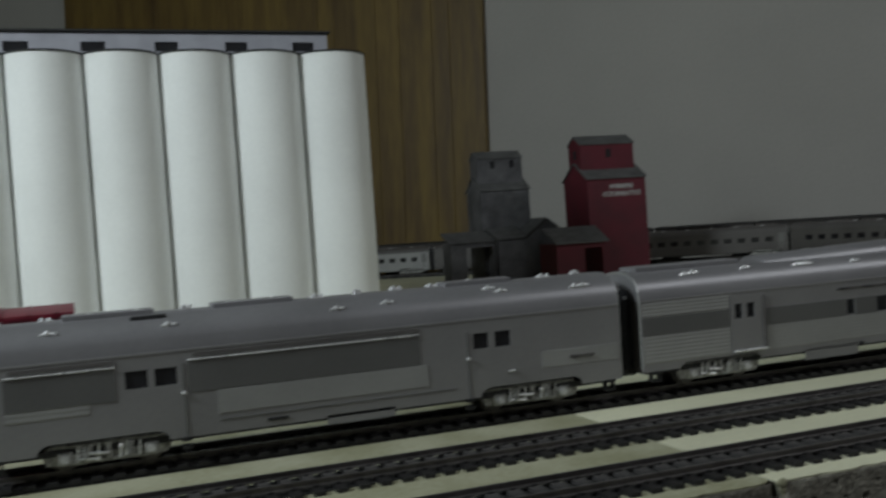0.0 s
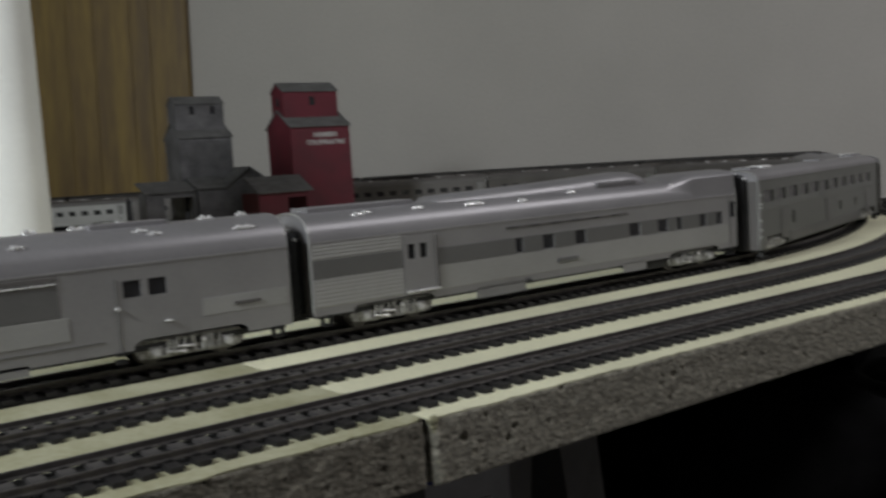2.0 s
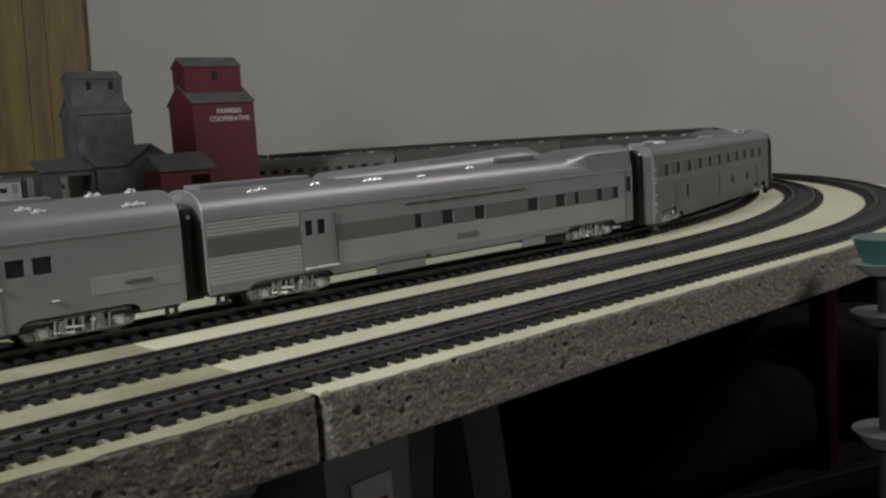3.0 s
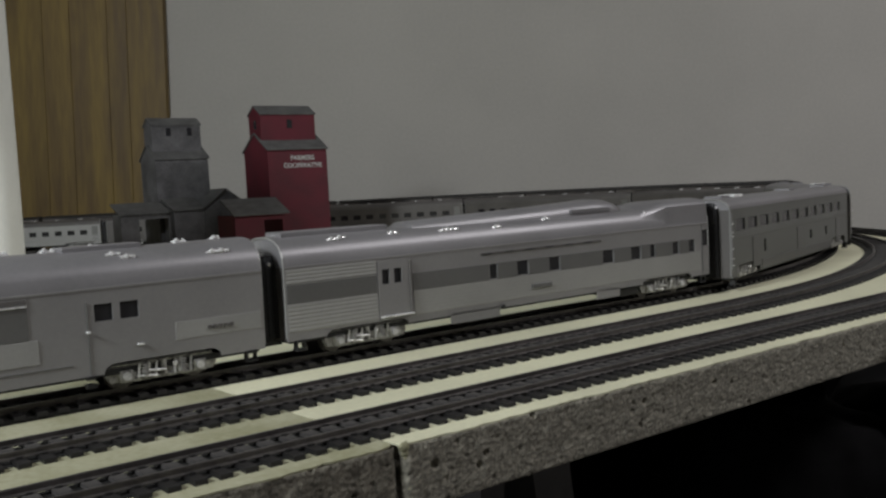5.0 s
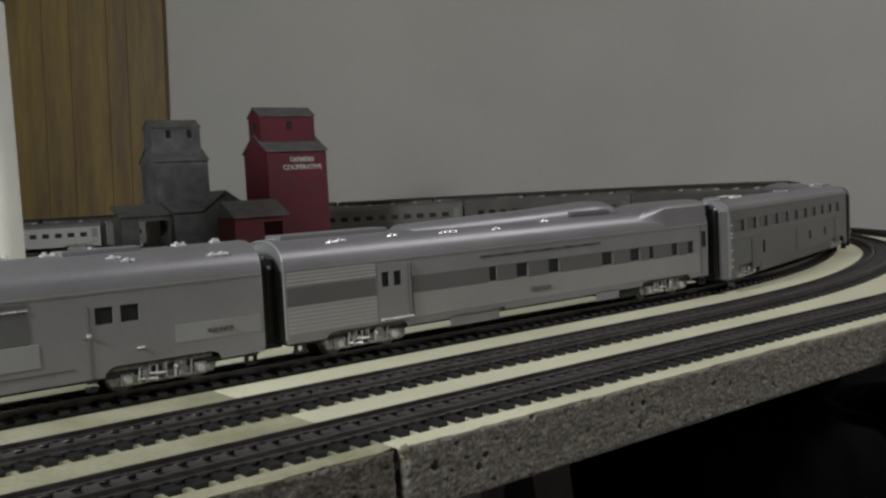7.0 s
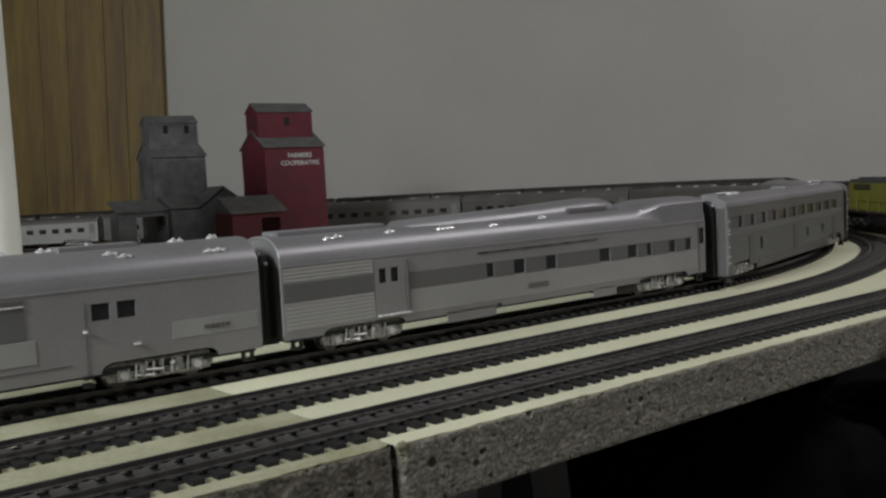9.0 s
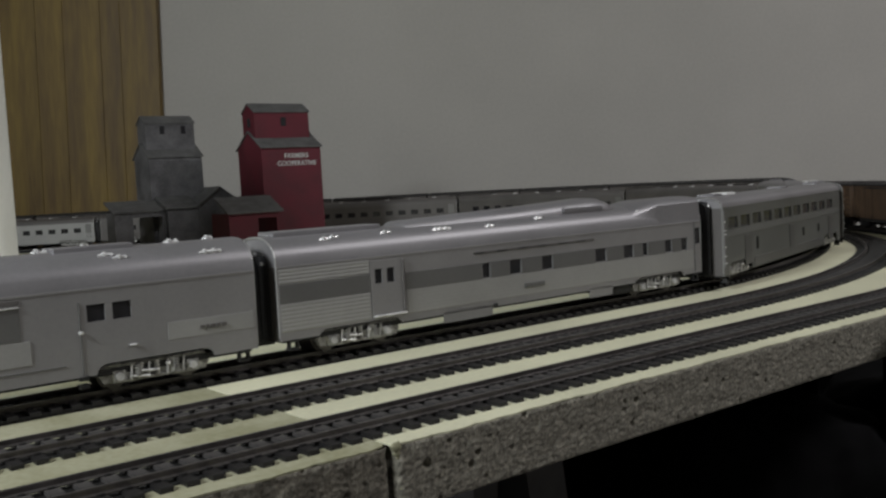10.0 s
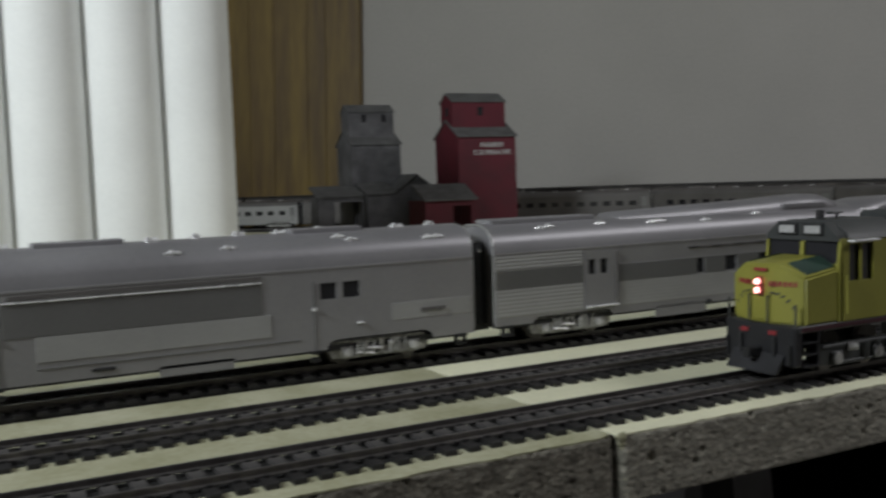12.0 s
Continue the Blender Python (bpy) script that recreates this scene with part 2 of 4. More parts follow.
WALL_D = 1.95
R0 = room_pose(0, 0, 0)
structure("wall_north", B(-2.6, 3.4, WALL_D, WALL_D + 0.12, 0, 2.4), WALL, R0, "plain warm grey painted wall behind the layout", "wall")
structure("wall_south", B(-2.6, 3.4, -1.72, -1.6, 0, 2.4), WALL, R0, "plain warm grey painted wall", "wall")
structure("wall_west", B(-2.72, -2.6, -1.72, WALL_D + 0.12, 0, 2.4), WALL, R0, "plain warm grey painted wall", "wall")
structure("wall_east", B(3.4, 3.52, -1.72, WALL_D + 0.12, 0, 2.4), WALL, R0, "plain warm grey painted wall", "wall")
structure("floor", B(-2.72, 3.52, -1.72, WALL_D + 0.12, -0.1, 0), FLOOR, R0, "dark carpeted floor in shadow", "floor")
structure("ceiling", B(-2.72, 3.52, -1.72, WALL_D + 0.12, 2.4, 2.5), CEIL, R0, "plain off-white ceiling", "ceiling")


def wood_door():
    door = thing("door_1", "yellow-brown wood plank door panel against the wall", "door", kind="structure")
    x1, width = 0.0, 1.07
    door.matrix_world = R0 @ Matrix.Translation((-0.5575, 0, 0.98)) @ Matrix.Rotation(radians(1.9), 4, "Y") @ Matrix.Translation((0, 0, -0.98))
    part("backing", B(x1 - width, x1, WALL_D - 0.014, WALL_D - 0.002, 0.02, 2.06), WOOD, door)
    cuts = [0, 0.075, 0.115, 0.19, 0.245, 0.345, 0.385, 0.475, 0.575, 0.61, 0.70, 0.81, 0.92, 0.99, 1.07]
    for a, b in zip(cuts, cuts[1:]):
        part("plank", B(x1 - b + 0.0003, x1 - a - 0.0003, WALL_D - 0.022, WALL_D - 0.013, 0.02, 2.06, b=0.0006), WOOD, door)


wood_door()


# ---- tracks: near straight, left-hand bend, far straight along the wall ----
TURN = radians(142)
# start of the bend, y of the straight, first radius, angle to which it holds, second radius
TRACKS = {"outer": (0.345, -0.0465, 0.615, radians(26), 0.69), "middle": (0.275, 0.0105, 0.80, radians(26), 0.612), "inner": (0.28, 0.0745, 0.80, radians(33), 0.515)}


def along(track, u, off=0.0):
    """The point at distance u along a track and its heading; off: metres to the outside of the bend."""
    x0, y0, r1, a1, r2 = TRACKS[track]
    if u <= x0:
        return Vector((u, y0 - off, 0)), 0.0
    a = (u - x0) / r1
    if a <= a1:
        return Vector((x0 + (r1 + off) * math.sin(a), y0 + r1 - (r1 + off) * math.cos(a), 0)), a
    cx, cy = x0 + (r1 - r2) * math.sin(a1), y0 + r1 - (r1 - r2) * math.cos(a1)
    a = a1 + (u - x0 - r1 * a1) / r2
    rest = 0.0
    if a > TURN:
        a, rest = TURN, u - x0 - r1 * a1 - r2 * (TURN - a1)
    return Vector((cx + (r2 + off) * math.sin(a) + rest * math.cos(a), cy - (r2 + off) * math.cos(a) + rest * math.sin(a), 0)), a


def on_track(track, u, half):
    """The pose of a car whose bogies stand half before and behind u."""
    p, q = along(track, u - half)[0], along(track, u + half)[0]
    d = q - p
    return Matrix.Translation((p + q) / 2 + Vector((0, 0, RAIL + LIFT[track]))) @ Matrix.Rotation(math.atan2(d.y, d.x), 4, "Z")


def sweep(bm, track, u0, u1, off, profile, step=0.02):
    n = max(int((u1 - u0) / step), 1)
    rows = []
    for k in range(n + 1):
        u = u0 + (u1 - u0) * k / n
        rows.append([bm.verts.new((*along(track, u, off + o)[0].xy, z)) for o, z in profile])
    m = len(profile)
    for a, b in zip(rows, rows[1:]):
        for i in range(m):
            bm.faces.new((a[i], a[(i + 1) % m], b[(i + 1) % m], b[i]))
    bm.faces.new(rows[0])
    bm.faces.new(rows[-1][::-1])
    return bm


def crumble(x, z):
    """Depth of the chipped board edge: flakes, coarse lumps and a few torn pits."""
    d = 0.0005 * noise.voronoi((x * 380, 2.0, z * 760))[0][0] + 0.0003 * noise.noise((x * 130, 5.0, z * 200)) + 0.0004 * noise.noise((x * 900, 9.0, z * 1300))
    pit = noise.noise((x * 260, 14.0, z * 470)) - 0.46
    d += 0.0045 * max(pit, 0)
    for px, pz, r in ((0.0120, -0.0085, 0.0018), (0.0545, -0.0012, 0.0013), (0.0330, -0.0095, 0.0012), (0.0300, -0.0128, 0.0014), (-0.0700, -0.0100, 0.0014), (0.1120, -0.0070, 0.0013)):
        q = math.hypot(x - px, z - pz) / r
        d += 0.0020 * max(1 - q * q, 0)
    return d


def edge_face(stations, rows=36):
    """The raw edge as a dense sheet; stations give (point on the rim, outward normal, distance)."""
    verts, faces = [], []
    for p, n, u in stations:
        for k in range(rows + 1):
            z = -0.0212 + 0.0207 * k / rows
            d = crumble(u, z) if 0 < k < rows else 0.0006
            q = Vector((p[0], p[1], Z0 + z)) - n * (d - 0.0006)
            verts.append(q)
    for i in range(len(stations) - 1):
        for k in range(rows):
            a = i * (rows + 1) + k
            faces.append((a, a + rows + 1, a + rows + 2, a + 1))
    me = bpy.data.meshes.new("raw_edge")
    me.from_pydata(verts, [], faces)
    me.polygons.foreach_set("use_smooth", [True] * len(me.polygons))
    return me


def layout_board():
    """Two particle boards that meet in a seam at x = 0."""
    x0 = TRACKS["outer"][0]
    off = 0.0255

    def worn(x, y):
        return (x, y + 0.0012 * noise.noise((x * 60, 3.1, 0)) + 0.0011 * noise.noise((x * 260, 7.7, 0)))

    def rim_line(inset, wear):
        line = [worn(0.0005 + 0.003 * k, -0.0725 + inset) if wear else (0.0005 + 0.003 * k, -0.0725 + inset) for k in range(115)]
        return line + [along("outer", x0 + 0.03 * k, off - inset)[0].xy[:] for k in range(1, 68)]
    far, _ = along("outer", 2.85, off)
    end = far.y + (far.x - 0.0005) * 0.781

    def right_outline(inset, wear):
        line = [p for p in rim_line(inset, wear) if p[0] <= x0 or p[1] < far.y - 0.01]
        return line + [far.xy[:], (0.0005, end)]

    def left_outline(inset, wear):
        front = [worn(-0.5 + 0.003 * k, -0.0716 + inset) if wear else (-0.5 + 0.003 * k, -0.0716 + inset) for k in range(165)]
        return [(-1.5, -0.0716 + inset)] + front + [(-0.0024, -0.0706 + inset), (-0.0005, -0.0686 + inset), (-0.0005, end), (-0.7, end + 0.547), (-1.5, end + 0.547)]
    south = Vector((0, -1, 0))
    right = [((0.0004 + 0.0005 * k, -0.0725 + (0.0016 * max(1 - k / 6, 0) ** 2)), south, 0.0005 * k) for k in range(690)]
    for k in range(1, 420):
        p, a = along("outer", x0 + 0.002 * k, off)
        right.append((p.xy[:], Vector((math.sin(a), -math.cos(a), 0)), x0 + 0.002 * k))
    left = [((-0.4 + 0.0005 * k, -0.0716 + (0.0022 * max(1 - (799 - k) / 6, 0) ** 2)), south, -0.4 + 0.0005 * k) for k in range(800)]
    for outline, stations, raw, paint, label in ((right_outline, right, PARTICLE, BOARD_TOP, "particle board painted pale yellow on top, raw chipped edge"), (left_outline, left, PARTICLE_OLD, BOARD_TOP_WORN, "particle board with duller worn yellow top")):
        t = thing("layout_board", label, "board", "layout boards")
        part("core", prism(bmesh.new(), outline(0.0045, False), Z0 - 0.021, Z0 - 0.0006, "z"), raw, t, "raw brown particle board core")
        part("top_coat", prism(bmesh.new(), outline(0.0004, True), Z0 - 0.0006, Z0, "z"), paint, t, "pale yellow painted top")
        me = edge_face(stations)
        me.materials.append(raw)
        face = new("raw_edge", me)
        face.parent = t
        tagged(face, "crumbly raw particle board edge")
    drip = thing("paint_drip", "pale paint drip in the seam between the boards", "paint drip")
    rng = random.Random(8)
    for z, r in ((0.0004, 0.0016), (0.0024, 0.0011), (0.0038, 0.0007), (0.0128, 0.0008), (0.0135, 0.0011), (0.0166, 0.0009), (0.0185, 0.0013), (0.0196, 0.0009)):
        bm = ball(bmesh.new(), 0, 0, 0, 1.0, 10, 7)
        for v in bm.verts:
            v.co *= 1 + 0.35 * noise.noise(v.co * 1.7 + Vector((z * 900, 0, 0)))
            v.co = Vector((0.0016 + rng.uniform(-0.0001, 0.0001) + v.co.x * r * 1.3 + z * 0.12, -0.0722 + v.co.y * r * 0.6, Z0 - 0.0004 - z + v.co.z * r))
        part("blob", bm, BOARD_TOP_WORN, drip)


layout_board()


# ---- silver passenger cars; local x along the car, z from the rail ----
HW = 0.018


def roof_profile(z0, top, hw=HW, n=14, power=0.72):
    pts = []
    for k in range(n + 1):
        a = math.pi * k / n
        c, s = math.cos(a), math.sin(a)
        pts.append((hw * math.copysign(abs(c) ** 0.85, c), z0 + (top - z0) * s ** power))
    return pts


def truck(parent, x, name="truck", axles=(-0.015, 0.015), length=0.045, frame=TRUCK, shine=True, y=0.0142):
    t = new(name)
    t.parent = parent
    t.location = (x, 0, 0)
    for s in (-1, 1):
        bm = bmesh.new()
        h = length / 2
        outline = [(-h, 0.0058), (-h + 0.0008, 0.0092), (-h + 0.004, 0.0108), (h - 0.004, 0.0108), (h - 0.0008, 0.0092), (h, 0.0058), (h - 0.0015, 0.0034), (0.010, 0.0026), (0.004, 0.0032), (-0.004, 0.0032), (-0.010, 0.0026), (-h + 0.0015, 0.0034)]
        prism(bm, outline, s * y - 0.0009, s * y + 0.0009, "y")
        for a in axles:
            quad_box(bm, a - 0.0028, a + 0.0028, s * (y + 0.0013) - 0.0008, s * (y + 0.0013) + 0.0008, 0.0034, 0.0080, b=0.0005)
        for a in (-0.0065, 0.0, 0.0065):
            tube(bm, (a, s * (y + 0.0012), 0.0040), (a, s * (y + 0.0012), 0.0098), 0.0014, 8)
        quad_box(bm, -h * 0.92, h * 0.92, *sorted((s * (y + 0.0006), s * (y + 0.0016))), 0.0092, 0.0106, b=0.0003)
        quad_box(bm, -h * 0.78, h * 0.78, *sorted((s * (y + 0.0008), s * (y + 0.0020))), 0.0030, 0.0042, b=0.0003)
        part("side_frame", bm, frame, t)
        if shine:
            bm = bmesh.new()
            tube(bm, (-0.0065, s * (y + 0.0026), 0.0066), (0.0005, s * (y + 0.0026), 0.0060), 0.0005, 8)
            tube(bm, (axles[0], s * (y + 0.002), 0.0056), (axles[0], s * (y + 0.0032), 0.0056), 0.0016, 10)
            tube(bm, (axles[1], s * (y + 0.002), 0.0056), (axles[1], s * (y + 0.0032), 0.0056), 0.0016, 10)
            for a in (-0.0105, -0.0035, 0.0042, 0.0108):
                tube(bm, (a, s * (y + 0.0020), 0.0036), (a + 0.0004, s * (y + 0.0024), 0.0098), 0.00045, 6)
            tube(bm, (-0.0110, s * (y + 0.0024), 0.0050), (-0.0035, s * (y + 0.0028), 0.0042), 0.0004, 6)
            ball(bm, 0.0045, s * (y + 0.0022), 0.0078, 0.0011)
            part("brake_gear", bm, GEAR, t, "bright brake cylinder and journal caps")
            for a in (-0.0075, 0.0075):
                bm = bmesh.new()
                for k in range(5):
                    tube(bm, (a, s * (y + 0.0013), 0.0046 + 0.0010 * k), (a, s * (y + 0.0013), 0.0051 + 0.0010 * k), 0.0019, 10)
                part("coil_spring", bm, frame, t)
    for a in axles:
        bm = bmesh.new()
        tube(bm, (a, -0.0125, 0.0053), (a, 0.0125, 0.0053), 0.0011, 8)
        part("axle", bm, BLACK, t)
        for s in (-1, 1):
            bm = bmesh.new()
            tube(bm, (a, s * 0.0072, 0.0053), (a, s * 0.0098, 0.0053), 0.0053, 20)
            tube(bm, (a, s * 0.0066, 0.0053), (a, s * 0.0073, 0.0053), 0.0060, 20)
            part("wheel", bm, STEEL, t)
    return t


def fluting(parent, x0, x1, z0, z1, s, pitch=0.0017, depth=0.00014, material=None):
    """Horizontal ribs on one side of a car."""
    n = max(int(round((z1 - z0) / pitch)), 1)
    h = (z1 - z0) / n
    y = s * (HW + 0.0001)
    out = [(y - s * 0.0003, z0)]
    for k in range(n):
        z = z0 + k * h
        out += [(y, z), (y + s * depth, z + 0.25 * h), (y + s * depth, z + 0.7 * h)]
    out += [(y, z1), (y - s * 0.0003, z1)]
    part("fluted_panel", prism(bmesh.new(), out, x0, x1), material or FLUTE, parent, "ribbed silver side panel")


def shell(car, length, sill, eave, top, windows, arches, roof_label="", skin=None, skin_roof=None, glass=None):
    """Sides with real openings, glass, ends, floor and roof."""
    h = length / 2
    for s in (-1, 1):
        wins = [w for w in windows]
        bm = bmesh.new()
        holed(bm, -h, h, sill, eave, wins + arches, lambda a, b, d, s=s: (a, s * (HW - d), b), 0.0011)
        part("side_wall", bm, skin or PAPER, car)
        for w in wins:
            part("window", B(w[0] - 0.0004, w[1] + 0.0004, min(s * (HW - 0.0009), s * (HW - 0.0016)), max(s * (HW - 0.0009), s * (HW - 0.0016)), w[2] - 0.0004, w[3] + 0.0004), glass or GLASS, car)
        part("letterboard", B(-h, h, min(s * HW, s * (HW + 0.0003)), max(s * HW, s * (HW + 0.0003)), eave - 0.0005, eave + 0.0005, b=0.0001), skin or PAPER, car)
        # rounded upper corners of the truck cut-outs
        for a0, a1, _, zt in arches:
            for xa, d in ((a0, 1), (a1, -1)):
                pts = [(xa, zt)] + [(xa + d * 0.0055 * (1 - math.sin(t)), zt - 0.0036 * (1 - math.cos(t))) for t in (0.0, 0.4, 0.8, 1.2, 1.57)]
                part("arch_corner", prism(bmesh.new(), pts, *sorted((s * (HW - 0.0011), s * (HW - 0.00005))), "y"), skin or PAPER, car)
    for s in (-1, 1):
        part("end_wall", prism(bmesh.new(), [(-HW + 0.0011, sill), (HW - 0.0011, sill), (HW - 0.0011, eave), (-HW + 0.0011, eave)], s * h - 0.0006 - 0.0006 * s, s * h + 0.0006 - 0.0006 * s), DULL, car)
        bm = bmesh.new()
        for k in range(4):
            a = s * (h + 0.0008 + 0.0016 * k)
            prism(bm, [(-0.0105 + 0.0006 * (k % 2), sill + 0.001), (0.0105 - 0.0006 * (k % 2), sill + 0.001), (0.0105 - 0.0006 * (k % 2), eave + 0.001), (0.0075, eave + 0.005), (-0.0075, eave + 0.005), (-0.0105 + 0.0006 * (k % 2), eave + 0.001)], a - 0.0008, a + 0.0008)
        part("diaphragm", bm, RUBBER, car, "black corrugated end bellows")
        bm = bmesh.new()
        arc = [(-HW + 0.0004, sill + 0.002)] + roof_profile(eave, top)[::-1] + [(HW - 0.0004, sill + 0.002)]
        for p, q in zip(arc, arc[1:]):
            tube(bm, (s * (h + 0.0002), p[0] * 0.985, p[1] - 0.0004), (s * (h + 0.0002), q[0] * 0.985, q[1] - 0.0004), 0.00045, 6)
        part("end_hoop", bm, FLUTE, car, "bright hoop round the car end")
        # Made-up beads that give the bellows their glints.
        bm = bmesh.new()
        for y in (-0.0098, -0.0040, 0.0040, 0.0098):
            ball(bm, s * (h + 0.0028), y, eave + (0.0018 if abs(y) > 0.006 else 0.0056), 0.0009)
        part("bellows_glint", bm, CHROME, car, "added chrome beads for the glints on the bellows")
        bm = bmesh.new()
        quad_box(bm, *sorted((s * (h + 0.0062), s * (h - 0.006))), -0.0018, 0.0018, 0.0055, 0.0085, b=0.0005)
        part("coupler", bm, BLACK, car)
        for t in (-1, 1):
            bm = bmesh.new()
            quad_box(bm, *sorted((s * (h - 0.004), s * (h - 0.0085))), *sorted((t * (HW - 0.004), t * (HW + 0.0006))), sill - 0.0046, sill - 0.0038)
            quad_box(bm, *sorted((s * (h - 0.004), s * (h - 0.0085))), *sorted((t * (HW - 0.002), t * (HW + 0.0002))), sill - 0.0012, sill + 0.0002)
            for e in (0.004, 0.008):
                quad_box(bm, *sorted((s * (h - e), s * (h - e - 0.0006))), *sorted((t * (HW - 0.003), t * HW)), sill - 0.0042, sill)
            part("step", bm, BLACK, car)
    part("underframe", B(-h + 0.002, h - 0.002, -HW + 0.002, HW - 0.002, sill - 0.0012, sill + 0.001), BLACK, car)
    bm = prism(bmesh.new(), roof_profile(eave, top), -h, h)
    return part("roof", bm, skin_roof or SILVER_ROOF, car, roof_label)


def roof_vent(car, x, y, z, sx=0.004, sy=0.003, sz=0.0018):
    bm = quad_box(bmesh.new(), x - sx / 2, x + sx / 2, y - sy / 2, y + sy / 2, z - 0.002, z + sz * 0.6, b=0.0005)
    ball(bm, x - sx * 0.25, y - sy * 0.3, z + sz * 0.6, 0.0011)
    ball(bm, x + sx * 0.3, y - sy * 0.1, z + sz * 0.5, 0.0009)
    part("roof_vent", bm, CHROME, car, "small chrome roof vent")


def roof_z(y, eave, top, power=0.72):
    c = min(abs(y / HW), 1) ** (1 / 0.85)
    return eave + (top - eave) * (1 - c * c) ** (power / 2)


def lift_ring(car, x, y, z):
    bm = bmesh.new()
    ball(bm, x, y, z + 0.0002, 0.0012)
    tube(bm, (x - 0.0024, y, z - 0.0002), (x + 0.0024, y, z + 0.0002), 0.0006, 8)
    ball(bm, x + 0.0028, y - 0.0002, z, 0.0008)
    part("grab_iron", bm, CHROME, car, "bright chrome grab iron")


def number_bars(car, x0, x1, z, s, n=5, h=0.0014):
    y = s * (HW + 0.0007)
    w = (x1 - x0) / n
    for k in range(n):
        part("number_bar", B(x0 + k * w, x0 + (k + 0.7) * w, *sorted((y - s * 0.0004, y + s * 0.0001)), z - h / 2, z + h / 2), DULL, car, "dark lettering bar")


def slab(car, name, x0, x1, z0, z1, s, proud, material, label=""):
    y = s * HW
    return part(name, quad_box(bmesh.new(), x0, x1, *sorted((y - s * 0.0004, y + s * proud)), z0, z1, b=min(0.0003, proud * 0.4)), material, car, label)


def baggage_car():
    c = -0.106
    car = thing("baggage_car", "silver streamlined model baggage car standing on the inner track", "model train car", "silver passenger train")
    L, sill, eave, top = 0.2595, 0.0079, 0.0407, 0.0550
    wins = [(a - c, b - c, 0.0282, 0.0348) for a, b in ((-0.0462, -0.0392), (-0.0364, -0.0291), (-0.1845, -0.1765), (-0.1740, -0.1660))]
    arches = [(-0.110, -0.064, 0.0, 0.0116), (0.062, 0.110, 0.0, 0.0116)]
    shell(car, L, sill, eave, top, wins, arches)
    for s in (-1, 1):
        for x0, x1 in ((-0.162, -0.070), (-0.2255, -0.188)):
            slab(car, "upper_panel", x0 - c, x1 - c, 0.0245, 0.0366, s, 0.0003, SILVER_BAND, "darker smooth side panel")
            slab(car, "trim_strip", x0 - c, x1 - c, 0.0366, 0.0371, s, 0.0009, CHROME, "bright trim strip")
            slab(car, "vent_slot", x0 + 0.002 - c, x1 - c, 0.0378, 0.0396, s, 0.0005, DULL, "dark ventilator slot")
        slab(car, "lower_panel", -0.1516 - c, -0.067 - c, 0.0153, 0.0242, s, 0.0003, FLUTE, "raised pale side panel")
        slab(car, "name_panel", -0.015 - c, 0.0226 - c, 0.0170, 0.0240, s, 0.0002, FLUTE, "pale name panel")
        number_bars(car, -0.0015 - c, 0.0105 - c, 0.0204, s)
        fluting(car, -0.2255 - c, -0.1975 - c, 0.0206, 0.0278, s, 0.0016)
        slab(car, "skirt_line", -0.1516 - c, -0.055 - c, 0.0128, 0.0132, s, 0.0004, SILVER_BAND)
        slab(car, "door_seam", -0.0493 - c, -0.0488 - c, 0.0085, 0.036, s, 0.0004, SILVER_BAND)
        slab(car, "door_seam", -0.1640 - c, -0.1635 - c, 0.0085, 0.036, s, 0.0004, SILVER_BAND)
        for a in (-0.0490, -0.1640):
            bm = quad_box(bmesh.new(), a - 0.0018 - c, a + 0.0018 - c, *sorted((s * (HW - 0.003), s * (HW + 0.0008))), 0.0035, 0.0050)
            quad_box(bm, a - 0.0018 - c, a + 0.0018 - c, *sorted((s * (HW - 0.003), s * (HW + 0.0008))), 0.0066, 0.0080)
            part("step", bm, BLACK, car)
            slab(car, "latch", a - 0.0008 - c, a + 0.0008 - c, 0.024, 0.0252, s, 0.0014, CHROME, "bright door latch")
        slab(car, "latch", -0.031 - c, -0.028 - c, 0.0172, 0.0178, s, 0.0012, CHROME, "bright door latch")
        slab(car, "skirt", -0.110 - c, -0.082 - c, 0.0052, 0.0090, s, 0.0, PAPER)
        slab(car, "vent", -0.1335 - c, -0.1255 - c, 0.0100, 0.0112, s, 0.0006, BLACK)
    for a, y in ((-0.082, -0.0145), (-0.103, -0.0150), (-0.168, -0.0150), (-0.036, -0.0120), (-0.031, -0.0140), (0.004, -0.0150), (0.008, -0.0150), (-0.21, -0.0145)):
        lift_ring(car, a - c, y, roof_z(y, eave, top))
    hatch = B(-0.181 - c, -0.168 - c, -0.0115, -0.0085, roof_z(-0.0115, eave, top) - 0.001, roof_z(-0.0085, eave, top) + 0.0003, b=0.0004)
    part("roof_hatch", hatch, BLACK, car, "dark roof hatch opening")
    rng = random.Random(3)
    for k in range(15):
        a = -0.228 + 0.0172 * k
        roof_vent(car, a - c, rng.uniform(-0.003, 0.003), top, rng.uniform(0.003, 0.006), 0.004, rng.uniform(0.0006, 0.0018))
    for x0, x1 in ((-0.205, -0.172), (-0.15, -0.118), (-0.053, -0.022)):
        part("roof_walk", B(x0 - c, x1 - c, -0.006, 0.006, top - 0.001, top + 0.0014, b=0.0004), SILVER_ROOF, car)
    truck(car, -0.020 - c)
    truck(car, -0.192 - c)
    car.matrix_world = on_track("inner", c, 0.08)
    return car


